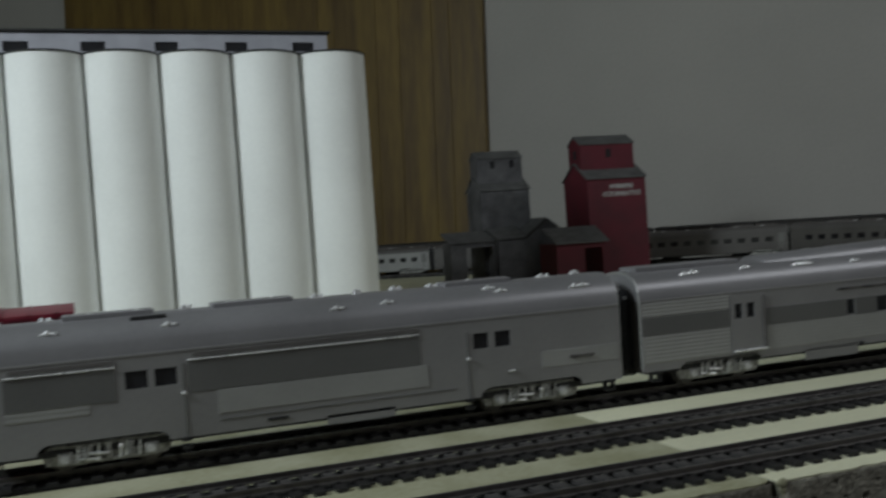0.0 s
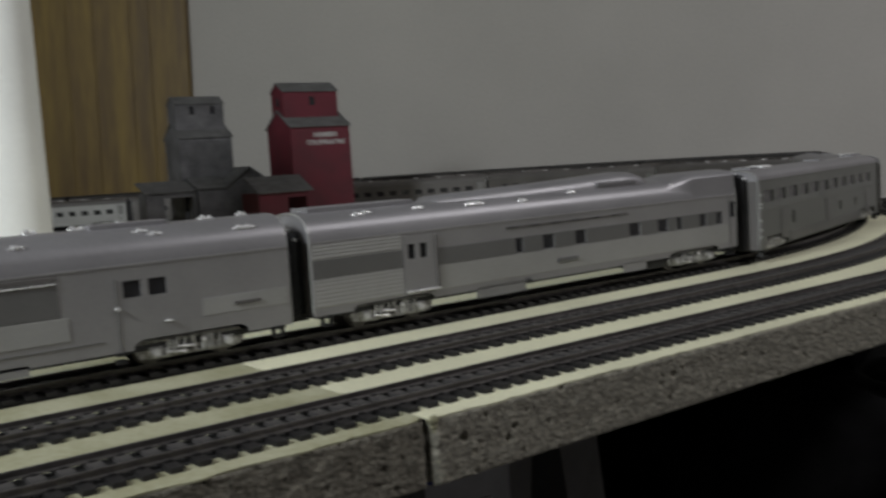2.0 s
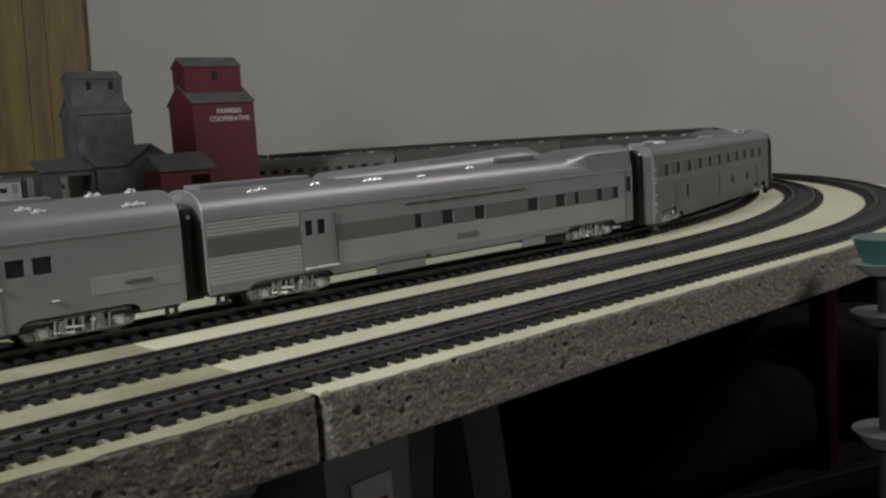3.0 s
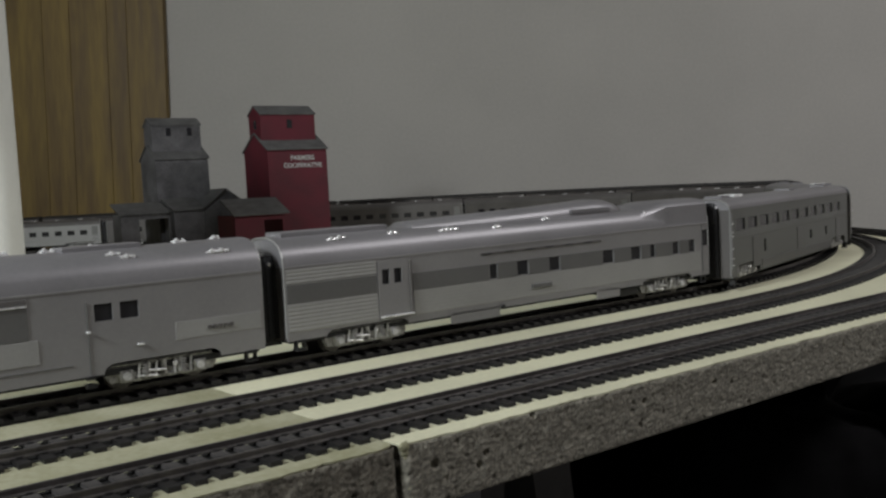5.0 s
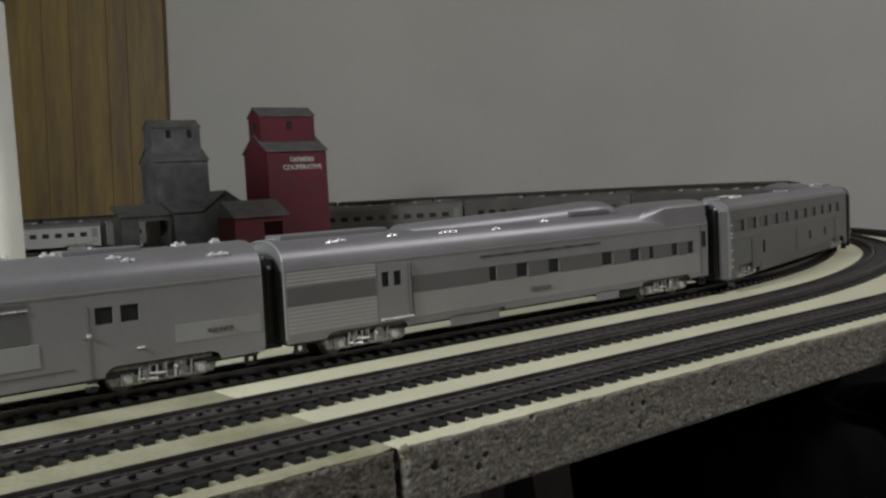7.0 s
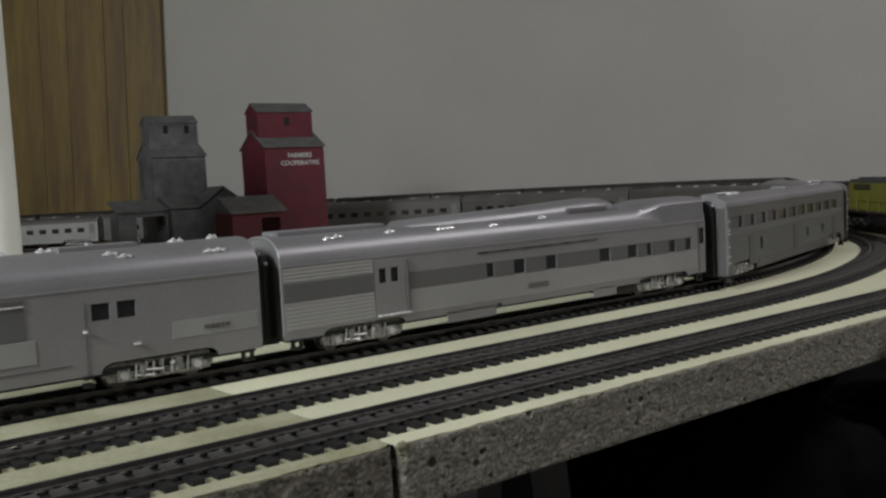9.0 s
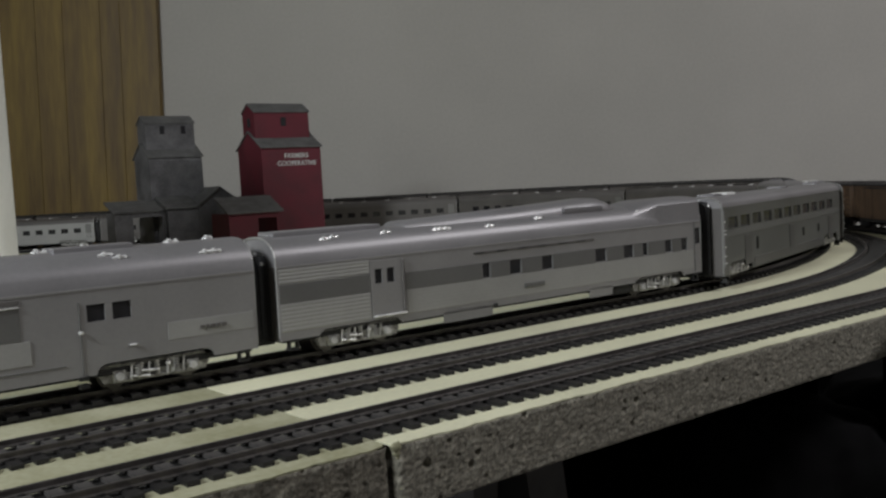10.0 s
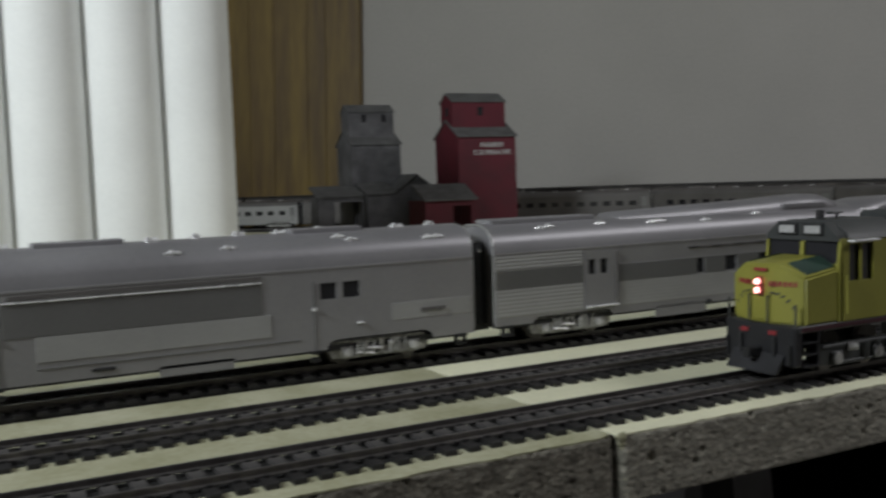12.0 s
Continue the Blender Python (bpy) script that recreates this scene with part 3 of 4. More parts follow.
def lounge_car():
    c = 0.184
    car = thing("dome_lounge_car", "silver fluted model lounge car with a raised roof ridge", "model train car", "silver passenger train")
    L, sill, eave, top = 0.298, 0.0088, 0.0407, 0.0540
    z0, z1 = 0.0242, 0.0316
    spans = [(0.0852, 0.0896), (0.0920, 0.0966), (0.1515, 0.1567), (0.1705, 0.1785), (0.1939, 0.2019), (0.2360, 0.2450), (0.2601, 0.2686), (0.2771, 0.2814), (0.2979, 0.3040), (0.3136, 0.3194)]
    wins = [(a - c, b - c, z0 + (0.0042 if k < 2 else 0), z1 + (0.0038 if k < 2 else 0)) for k, (a, b) in enumerate(spans)]
    wins.append((0.3270 - c, 0.3338 - c, 0.0270, 0.0368))
    arches = [(-0.130, -0.084, 0.0, 0.0114), (0.085, 0.132, 0.0, 0.0114)]
    shell(car, L, sill, eave, top, wins, arches)
    for s in (-1, 1):
        slab(car, "window_band", 0.0355 - c, 0.0822 - c, 0.0250, 0.0332, s, 0.0003, SILVER_BAND, "smooth darker window band")
        slab(car, "window_band", 0.103 - c, 0.1510 - c, z0 - 0.0004, z1 + 0.0004, s, 0.0003, SILVER_BAND, "smooth darker window band")
        edges = sorted(spans[2:])
        for (a, b), (a2, b2) in zip(edges, edges[1:]):
            slab(car, "window_band", b - c + 0.0002, a2 - c - 0.0002, z0 - 0.0004, z1 + 0.0004, s, 0.0003, SILVER_BAND, "smooth darker window band")
        fluting(car, 0.0355 - c, 0.0822 - c, 0.0125, 0.0248, s, 0.00175)
        fluting(car, 0.0355 - c, 0.0822 - c, 0.0334, 0.0398, s, 0.0016)
        fluting(car, 0.1035 - c, 0.3250 - c, 0.0122, 0.0236, s, 0.0016, 0.00008)
        dw = [(w[0] + 0.0001, w[1] - 0.0001, w[2] + 0.0001, w[3] - 0.0001) for w in wins[:2]]
        part("door", holed(bmesh.new(), 0.0830 - c, 0.1010 - c, 0.0118, 0.0392, dw, lambda a, b, d, s=s: (a, s * (HW + 0.0004 - d), b), 0.0006), PAPER, car, "smooth baggage door")
        slab(car, "door_post", 0.1008 - c, 0.1022 - c, 0.0140, 0.0385, s, 0.0012, DULL, "dark door post")
        slab(car, "door_sill", 0.0835 - c, 0.1025 - c, 0.0128, 0.0137, s, 0.0014, CHROME, "bright door sill")
        slab(car, "vent_slot", 0.146 - c, 0.235 - c, 0.0366, 0.0378, s, 0.0004, DULL, "darker ventilator strip")
        for k in range(6):
            slab(car, "vent_grille", 0.147 + 0.0148 * k - c, 0.153 + 0.0148 * k - c, 0.0367, 0.0377, s, 0.0008, BLACK)
        slab(car, "name_plate", 0.1800 - c, 0.1945 - c, 0.0160, 0.0186, s, 0.0010, SILVER_BAND, "dark name plate")
        number_bars(car, 0.1815 - c, 0.193 - c, 0.0173, s, 6, 0.0012)
        slab(car, "end_door", 0.3262 - c, 0.3265 - c, 0.010, 0.040, s, 0.0005, SILVER_BAND)
        slab(car, "skirt", 0.125 - c, 0.157 - c, 0.0046, 0.0100, s, 0.0, PAPER)
        slab(car, "skirt", 0.230 - c, 0.249 - c, 0.0046, 0.0100, s, 0.0, PAPER)
        slab(car, "drain", 0.1578 - c, 0.1600 - c, 0.0088, 0.0105, s, 0.0014, BLACK)
    part("equipment_box", B(0.252 - c, 0.268 - c, -HW + 0.002, HW - 0.002, 0.0035, 0.0092, b=0.0005), BLACK, car)
    # raised roof ridge with a glazed end
    bm = bmesh.new()
    n = 12
    rows = []
    for x, h, hw in ((0.106, 0.0535, 0.006), (0.111, 0.0560, 0.0105), (0.20, 0.0586, 0.0118), (0.240, 0.0604, 0.0122), (0.252, 0.0598, 0.0120), (0.2600, 0.0572, 0.0112), (0.2655, 0.0530, 0.008)):
        rows.append([bm.verts.new((x - c, y, z)) for y, z in roof_profile(0.0470, h, hw, n, 0.5)])
    for a, b in zip(rows, rows[1:]):
        for i in range(n):
            bm.faces.new((a[i], a[i + 1], b[i + 1], b[i]))
        bm.faces.new((a[n], a[0], b[0], b[n]))
    bm.faces.new(rows[0])
    bm.faces.new(rows[-1])
    ridge = part("roof_ridge", bm, SILVER_ROOF, car, "raised silver roof ridge")
    for s in (-1, 1):
        part("ridge_glass", B(0.218 - c, 0.250 - c, *sorted((s * 0.0100, s * 0.0126)), 0.0532, 0.0556, b=0.0003), SILVER_ROOF, ridge)
    # cowl that meets the taller car behind
    bm = bmesh.new()
    rows = []
    for x, h, p in ((0.266, 0.0520, 0.72), (0.277, 0.0548, 0.46), (0.293, 0.0566, 0.22), (0.3328, 0.0568, 0.21)):
        rows.append([bm.verts.new((x - c, y * (1.0 if x > 0.28 else 0.97), z)) for y, z in roof_profile(0.0412, h, HW * 0.995, n, p)])
    for a, b in zip(rows, rows[1:]):
        for i in range(n):
            bm.faces.new((a[i], a[i + 1], b[i + 1], b[i]))
        bm.faces.new((a[n], a[0], b[0], b[n]))
    bm.faces.new(rows[0])
    bm.faces.new(rows[-1])
    part("roof_cowl", bm, SILVER_ROOF, car, "flared silver roof cowl")
    for a, y in ((0.062, -0.0135), (0.067, -0.0128), (0.096, -0.0128), (0.126, -0.0140), (0.129, -0.0140), (0.132, -0.0140), (0.160, -0.0148), (0.197, -0.0125), (0.276, -0.0150)):
        lift_ring(car, a - c, y, roof_z(y, eave, top))
    for k in range(4):
        roof_vent(car, 0.045 + 0.016 * k - c, 0.0, top, 0.010, 0.006, 0.001)
    part("roof_walk", B(0.040 - c, 0.098 - c, -0.007, 0.007, top - 0.001, top + 0.0016, b=0.0005), SILVER_ROOF, car)
    truck(car, 0.077 - c)
    truck(car, 0.2925 - c)
    car.matrix_world = on_track("inner", c, 0.10)
    return car


def bilevel_car():
    car = thing("bilevel_coach", "tall silver two-level model coach standing on the bend", "model train car", "silver passenger train")
    L, sill, eave, top = 0.298, 0.0042, 0.0475, 0.0550
    h = L / 2
    wins = [(-h + 0.0095 + 0.0245 * k, -h + 0.0275 + 0.0245 * k, 0.0338, 0.0412) for k in range(11)]
    wins += [(-0.084, -0.079, 0.0160, 0.0245), (0.030, 0.036, 0.0165, 0.0230), (0.075, 0.080, 0.0165, 0.0230)]
    arches = [(-h + 0.010, -h + 0.056, 0.0, 0.0115), (h - 0.056, h - 0.010, 0.0, 0.0115)]
    shell(car, L, sill, eave, top, wins, arches, "", COACH_SKIN, None, COACH_GLASS)
    for s in (-1, 1):
        for a in (-0.108, -0.005, 0.108):
            slab(car, "door", a, a + 0.014, 0.0075, 0.0275, s, 0.0004, SILVER_BAND, "narrow side door")
        fluting(car, -h + 0.001, h - 0.001, 0.0285, 0.0325, s, 0.0014, 0.0003, COACH_SKIN)
        slab(car, "skirt_band", -h + 0.060, h - 0.060, 0.0046, 0.0110, s, 0.0003, SILVER_BAND)
        slab(car, "corner_post", -h, -h + 0.0010, 0.010, 0.046, s, 0.0006, PAPER)
        for z in (0.0120, 0.0165, 0.0225, 0.0305, 0.0330, 0.0385):
            slab(car, "grab_iron", -h + 0.0002, -h + 0.0016, z, z + 0.0007, s, 0.0016, CHROME, "bright chrome grab iron")
    # The box at -0.105 is white: a bright roof highlight painted as colour.
    for a in (-0.13, -0.105, 0.02, 0.12):
        part("roof_box", B(a, a + 0.016, -0.006, 0.006, top - 0.001, top + 0.0012, b=0.0004), WHITE if a == -0.105 else SILVER_ROOF, car)
    truck(car, -h + 0.033)
    truck(car, h - 0.033)
    car.matrix_world = on_track("inner", 0.343 + h + 0.002, 0.10)
    return car


def coach(label, skin, skin_roof):
    car = thing("passenger_coach", label, "model train car", "silver passenger train")
    L, sill, eave, top = 0.296, 0.0079, 0.0400, 0.0500
    h = L / 2
    wins = [(-h + 0.022 + 0.0215 * k, -h + 0.034 + 0.0215 * k, 0.0240, 0.0318) for k in range(12)]
    shell(car, L, sill, eave, top, wins, [(-h + 0.012, -h + 0.060, 0.0, 0.0118), (h - 0.060, h - 0.012, 0.0, 0.0118)], "", skin, skin_roof)
    for s in (-1, 1):
        fluting(car, -h + 0.004, h - 0.004, 0.0125, 0.0232, s, 0.0022, 0.0004, skin)
        slab(car, "end_door", -h + 0.004, -h + 0.014, 0.0125, 0.038, s, 0.0004, SILVER_BAND)
    for k in range(6):
        roof_vent(car, -0.11 + 0.04 * k, 0, top, 0.006, 0.005, 0.001)
    truck(car, -h + 0.036, shine=False)
    truck(car, h - 0.036, shine=False)
    car.matrix_world = on_track("inner", 1.10, 0.10)
    return car


baggage_car()
lounge_car()
tall = bilevel_car()
copy_thing(tall, on_track("inner", 0.343 + 0.149 + 0.002 + 0.308, 0.10))
far_coach = coach("dull grey model passenger coach on the far track", DULL, DULL_ROOF)
for k in range(1, 4):
    copy_thing(far_coach, on_track("inner", 1.10 + 0.308 * k, 0.10))
pale_coach = coach("pale white model passenger coach on the far track", PALE, DULL_ROOF)
pale_coach.matrix_world = on_track("inner", 1.10 + 0.308 * 4, 0.10)
for k in range(5, 8):
    copy_thing(pale_coach, on_track("inner", 1.10 + 0.308 * k, 0.10))


# ---- freight cars ----
def boxcar(label, material, group, name="boxcar", up=0.0, cover=None):
    car = thing(name, label, "model train car", group)
    L, hw = 0.166, 0.0168
    h = L / 2
    part("body", B(-h, h, -hw, hw, 0.0115, 0.0470 + up, b=0.0006), material, car)
    part("roof", prism(bmesh.new(), [(-hw - 0.0006, 0.0466 + up), (hw + 0.0006, 0.0466 + up), (hw + 0.0006, 0.0482 + up), (0.0, 0.0512 + up), (-hw - 0.0006, 0.0482 + up)], -h - 0.001, h + 0.001), cover or DARKROOF, car, "ribbed sheet roof")
    bm = bmesh.new()
    for k in range(15):
        x = -h + 0.006 + 0.011 * k
        prism(bm, [(-hw - 0.001, 0.0480 + up), (hw + 0.001, 0.0480 + up), (hw + 0.001, 0.0486 + up), (0.0, 0.0516 + up), (-hw - 0.001, 0.0486 + up)], x - 0.0005, x + 0.0005)
    part("roof_ribs", bm, cover or DARKROOF, car)
    for s in (-1, 1):
        part("door", quad_box(bmesh.new(), -0.019, 0.019, *sorted((s * (hw - 0.0005), s * (hw + 0.0010))), 0.0122, 0.0440 + up, b=0.0003), material, car)
        part("door_track", B(-0.044, 0.044, *sorted((s * (hw - 0.0005), s * (hw + 0.0012))), 0.0440 + up, 0.0452 + up), DARKROOF, car)
        for x in [-h + 0.0105 * k for k in range(1, 6)] + [0.026 + 0.0105 * k for k in range(5)]:
            part("side_rib", B(x - 0.0006, x + 0.0006, *sorted((s * (hw - 0.0004), s * (hw + 0.0007))), 0.0122, 0.0462 + up), material, car)
        part("side_sill", B(-h + 0.02, h - 0.02, *sorted((s * (hw - 0.002), s * hw)), 0.0090, 0.0116), DARKROOF, car)
        part("coupler", B(*sorted((s * (h - 0.004), s * (h + 0.0055))), -0.0016, 0.0016, 0.0058, 0.0086, b=0.0004), BLACK, car)
        for e in (-1, 1):
            bm = bmesh.new()
            for k in range(6):
                quad_box(bm, *sorted((e * (h - 0.0062), e * (h - 0.0012))), *sorted((s * (hw + 0.0008), s * (hw + 0.0013))), 0.014 + 0.0055 * k, 0.0146 + 0.0055 * k)
            part("ladder", bm, DARKROOF, car)
    part("underframe", B(-h + 0.001, h - 0.001, -0.004, 0.004, 0.0075, 0.0118), BLACK, car)
    truck(car, -h + 0.024, axles=(-0.010, 0.010), length=0.030, frame=BLACK, shine=False, y=0.0125)
    truck(car, h - 0.024, axles=(-0.010, 0.010), length=0.030, frame=BLACK, shine=False, y=0.0125)
    return car


standing = boxcar("weathered brown-grey model boxcar standing on the far track", OLDCAR, "standing freight cars", "high_boxcar", 0.0075)
standing.matrix_world = on_track("middle", 1.27, 0.059)
for k in [-1] + list(range(1, 12)):
    copy_thing(standing, on_track("middle", 1.27 + 0.1735 * k, 0.059))


# ---- yellow diesel locomotive, nose towards local -x ----
def locomotive():
    loco = thing("diesel_locomotive", "yellow and grey model diesel locomotive with lit headlights", "model locomotive")
    L = 0.238
    f = -L / 2
    part("walkway", B(f + 0.002, -f - 0.002, -0.0172, 0.0172, 0.0165, 0.0192, b=0.0005), LOCOGREY, loco)
    for s in (-1, 1):
        part("frame_stripe", B(f + 0.003, -f - 0.003, *sorted((s * 0.0171, s * 0.0176)), 0.0172, 0.0186), STRIPE, loco, "thin dark red frame stripe")
    # pilot with plough, steps and coupler
    bm = bmesh.new()
    quad_box(bm, f, f + 0.004, -0.0168, 0.0168, 0.0045, 0.0190, b=0.0006)
    part("pilot", bm, PILOT, loco, "nearly black pilot")
    bm = bmesh.new()
    prism(bm, [(f - 0.0004, 0.0085), (f - 0.0045, 0.0018), (f - 0.0030, 0.0018), (f + 0.0010, 0.0085)], -0.0120, 0.0120, "y")
    part("plough", bm, PILOT, loco)
    part("coupler", B(f - 0.007, f + 0.003, -0.0017, 0.0017, 0.0070, 0.0105, b=0.0005), BLACK, loco)
    part("rear_coupler", B(-f - 0.003, -f + 0.0065, -0.0017, 0.0017, 0.0060, 0.0095, b=0.0005), BLACK, loco)
    part("rear_pilot", B(-f - 0.004, -f, -0.0165, 0.0165, 0.0045, 0.0190, b=0.0006), LOCOGREY, loco)
    for s in (-1, 1):
        bm = bmesh.new()
        for k in range(3):
            quad_box(bm, f + 0.0045, f + 0.0115, *sorted((s * 0.0120, s * 0.0172)), 0.0042 + 0.0042 * k, 0.0048 + 0.0042 * k)
        quad_box(bm, f + 0.0112, f + 0.0122, *sorted((s * 0.0115, s * 0.0172)), 0.0040, 0.0170)
        part("steps", bm, PILOT, loco)
        bm = bmesh.new()
        for y, z in ((0.0150, 0.0125), (0.0080, 0.0145)):
            tube(bm, (f - 0.001, s * y, z), (f - 0.001, s * y, z - 0.007), 0.0006, 6)
        part("air_hose", bm, BLACK, loco)
        part("marker", B(f - 0.0006, f + 0.0004, *sorted((s * 0.005, s * 0.0085)), 0.0154, 0.0168), RED, loco, "red frame marking")
    # nose: a pointed wide front, its deck rising towards the cab
    bm = bmesh.new()
    front = [(f + 0.0050, -0.0172), (f + 0.0008, -0.0052), (f + 0.0008, 0.0052), (f + 0.0050, 0.0172)]
    low = [bm.verts.new((x, y, 0.0192)) for x, y in front]
    mid = [bm.verts.new((front[0][0], -0.0172, 0.0360)), bm.verts.new((front[1][0] + 0.0012, -0.0085, 0.0408)), bm.verts.new((front[2][0] + 0.0012, 0.0085, 0.0408)), bm.verts.new((front[3][0], 0.0172, 0.0360))]
    back_low = [bm.verts.new((f + 0.0218, y, 0.0192)) for y in (-0.0172, 0.0172)]
    back = [bm.verts.new((f + 0.0218, y, z)) for y, z in ((-0.0172, 0.0384), (-0.0085, 0.0428), (0.0085, 0.0428), (0.0172, 0.0384))]
    bm.faces.new((low[0], mid[0], mid[1], low[1]))
    bm.faces.new((low[1], mid[1], mid[2], low[2]))
    bm.faces.new((low[2], mid[2], mid[3], low[3]))
    bm.faces.new((mid[0], back[0], back[1], mid[1]))
    bm.faces.new((mid[1], back[1], back[2], mid[2]))
    bm.faces.new((mid[2], back[2], back[3], mid[3]))
    bm.faces.new((low[0], back_low[0], back[0], mid[0]))
    bm.faces.new((low[3], mid[3], back[3], back_low[1]))
    bm.faces.new((back_low[0], back_low[1], back[3], back[2], back[1], back[0]))
    bm.faces.new((low[0], low[1], low[2], low[3], back_low[1], back_low[0]))
    bmesh.ops.bevel(bm, geom=bm.edges[:], offset=0.0007, segments=2, affect="EDGES")
    nose = part("nose", bm, YELLOW, loco, "yellow wide nose")
    side_turn = math.degrees(math.atan2(0.0042, 0.0120))
    for s in (-1, 1):
        # sunken green deck panel between nose rim and cab
        bm = bmesh.new()
        q = [(f + 0.0072, s * 0.0158, 0.03735), (f + 0.0056, s * 0.0090, 0.0414), (f + 0.0216, s * 0.0090, 0.0430), (f + 0.0216, s * 0.0158, 0.0395)]
        top, bot = [bm.verts.new(p) for p in q], [bm.verts.new((p[0], p[1], p[2] - 0.0012)) for p in q]
        bm.faces.new(top)
        bm.faces.new(bot[::-1])
        for k in range(4):
            bm.faces.new((top[k], bot[k], bot[(k + 1) % 4], top[(k + 1) % 4]))
        part("nose_deck", bm, NOSEGREEN, nose, "dull green slanted nose deck")
        # lettering across each slanted cheek becomes bars; below it a painted wing
        for k in range(6 if s < 0 else 5):
            bar = part("letter_bar", B(-0.0001, 0.00025, -0.0006, 0.0006, -0.0009, 0.0009), RED, nose, "dull red lettering bar")
            y = 0.0050 + 0.00175 * k
            bar.matrix_local = pose(f + 0.0008 + 0.0042 * (y - 0.0052) / 0.0120 - 0.0001, s * y, 0.0338, 0, 0, -s * side_turn)
        for k in range(5):
            y, z = 0.0056 + 0.0019 * k, 0.0305 - 0.0003 * k * k
            feather = part("wing_bar", B(-0.0001, 0.0002, -0.0009, 0.0009, -0.0003, 0.0003), LOCOGREY, nose, "painted wing feather")
            feather.matrix_local = pose(f + 0.0008 + 0.0042 * (y - 0.0052) / 0.0120 - 0.0001, s * y, z, s * 12 * k, 0, -s * side_turn)
        rail = bmesh.new()
        tube(rail, (f - 0.0004, s * 0.0044, 0.0196), (f - 0.0004, s * 0.0044, 0.0292), 0.00035, 6)
        tube(rail, (f - 0.0004, s * 0.0044, 0.0292), (f + 0.0012, s * 0.0044, 0.0292), 0.00035, 6)
        part("nose_handrail", rail, LOCOGREY, nose)
    part("emblem", B(f + 0.0008, f + 0.0024, -0.0030, 0.0030, 0.0382, 0.0392), RED, nose, "dull red shield emblem")
    part("door_panel", B(f + 0.0004, f + 0.0010, -0.0034, 0.0034, 0.0205, 0.0288, b=0.0002), YELLOW, nose)
    for z in (0.0312, 0.0344):
        bm = bmesh.new()
        tube(bm, (f - 0.0012, 0, z), (f + 0.0012, 0, z), 0.0011, 16)
        part("headlight", bm, LAMP_RED, nose, "glowing pink-white headlight")
    bm = bmesh.new()
    quad_box(bm, f - 0.0003, f + 0.0010, -0.0017, 0.0017, 0.0294, 0.0362, b=0.0004)
    part("headlight_box", bm, RED, nose)
    # cab: front wall and sides with openings
    x0, x1, hw, z0, z1 = f + 0.0218, f + 0.0545, 0.0174, 0.0192, 0.0492
    bm = bmesh.new()
    holed(bm, -hw, hw, z0, z1, [(-0.0162, -0.0009, 0.0400, 0.0483), (0.0009, 0.0162, 0.0400, 0.0483)], lambda a, b, d: (x0 + d + max(b - 0.0385, 0) * 0.12, a, b), 0.0012)
    part("cab_front", bm, YELLOW, loco)
    for s in (-1, 1):
        part("windscreen", B(x0 + 0.0018, x0 + 0.0024, *sorted((s * 0.0007, s * 0.0166)), 0.0396, 0.0488), GLASS, loco)
        bm = bmesh.new()
        holed(bm, x0 + 0.0022, x1, z0, z1, [(x0 + 0.0055, x0 + 0.0115, 0.0335, 0.0470), (x0 + 0.0125, x0 + 0.0185, 0.0335, 0.0470)], lambda a, b, d, s=s: (a, s * (hw - d), b), 0.0012)
        part("cab_side", bm, YELLOW, loco)
        part("side_window", B(x0 + 0.0048, x0 + 0.0192, *sorted((s * (hw - 0.0020), s * (hw - 0.0014))), 0.0330, 0.0474), GLASS, loco)
        part("grab_rail", tube(bmesh.new(), (x0 + 0.003, s * (hw + 0.0012), 0.022), (x0 + 0.003, s * (hw + 0.0012), 0.036), 0.0004, 6), YELLOW, loco)
        part("sun_visor", B(x0 + 0.005, x0 + 0.0195, *sorted((s * hw, s * (hw + 0.0026))), 0.0480, 0.0486), WHITE, loco, "pale cab window awning")
    part("cab_back", B(x1 - 0.0012, x1, -hw + 0.0012, hw - 0.0012, z0, z1), YELLOW, loco)
    roofp = [(-hw - 0.0006, 0.0488), (hw + 0.0006, 0.0488), (hw - 0.0006, 0.0512), (0.0098, 0.0556), (-0.0098, 0.0556), (-hw + 0.0006, 0.0512)]
    part("cab_roof", prism(bmesh.new(), roofp, x0 + 0.0050, x1 + 0.001), LOCOGREY, loco, "dark grey cab roof")
    part("brow", prism(bmesh.new(), [(-hw + 0.0004, 0.0482), (hw - 0.0004, 0.0482), (hw - 0.0010, 0.0504), (0.0106, 0.0552), (-0.0106, 0.0552), (-hw + 0.0010, 0.0504)], x0 + 0.0004, x0 + 0.0052), LOCOGREY, loco)
    for s in (-1, 1):
        nb = part("number_board", B(x0 - 0.0004, x0 + 0.0006, *sorted((s * 0.0012, s * 0.0106)), 0.0502, 0.0546, b=0.0002), BLACK, loco, "black number board")
        for k in range(4):
            part("number_face", B(x0 - 0.0007, x0 - 0.0003, *sorted((s * (0.0026 + 0.0018 * k), s * (0.0040 + 0.0018 * k))), 0.0510, 0.0538), NUMBERLIT, nb, "pale number bar")
    bm = bmesh.new()
    tube(bm, (x0 + 0.012, 0.001, 0.0554), (x0 + 0.012, 0.001, 0.0590), 0.0016, 12)
    part("beacon", bm, DARKROOF, loco, "small dark roof beacon")
    bm = bmesh.new()
    for y in (-0.0012, 0.0, 0.0012):
        tube(bm, (x0 + 0.022, y, 0.0578), (x0 + 0.016, y, 0.0578), 0.0004, 6, 0.0007)
    tube(bm, (x0 + 0.020, 0, 0.0554), (x0 + 0.020, 0, 0.0578), 0.0005, 6)
    part("horn", bm, LOCOGREY, loco)
    # long hood
    h0, h1, hh = x1 + 0.0005, -f - 0.012, 0.0128
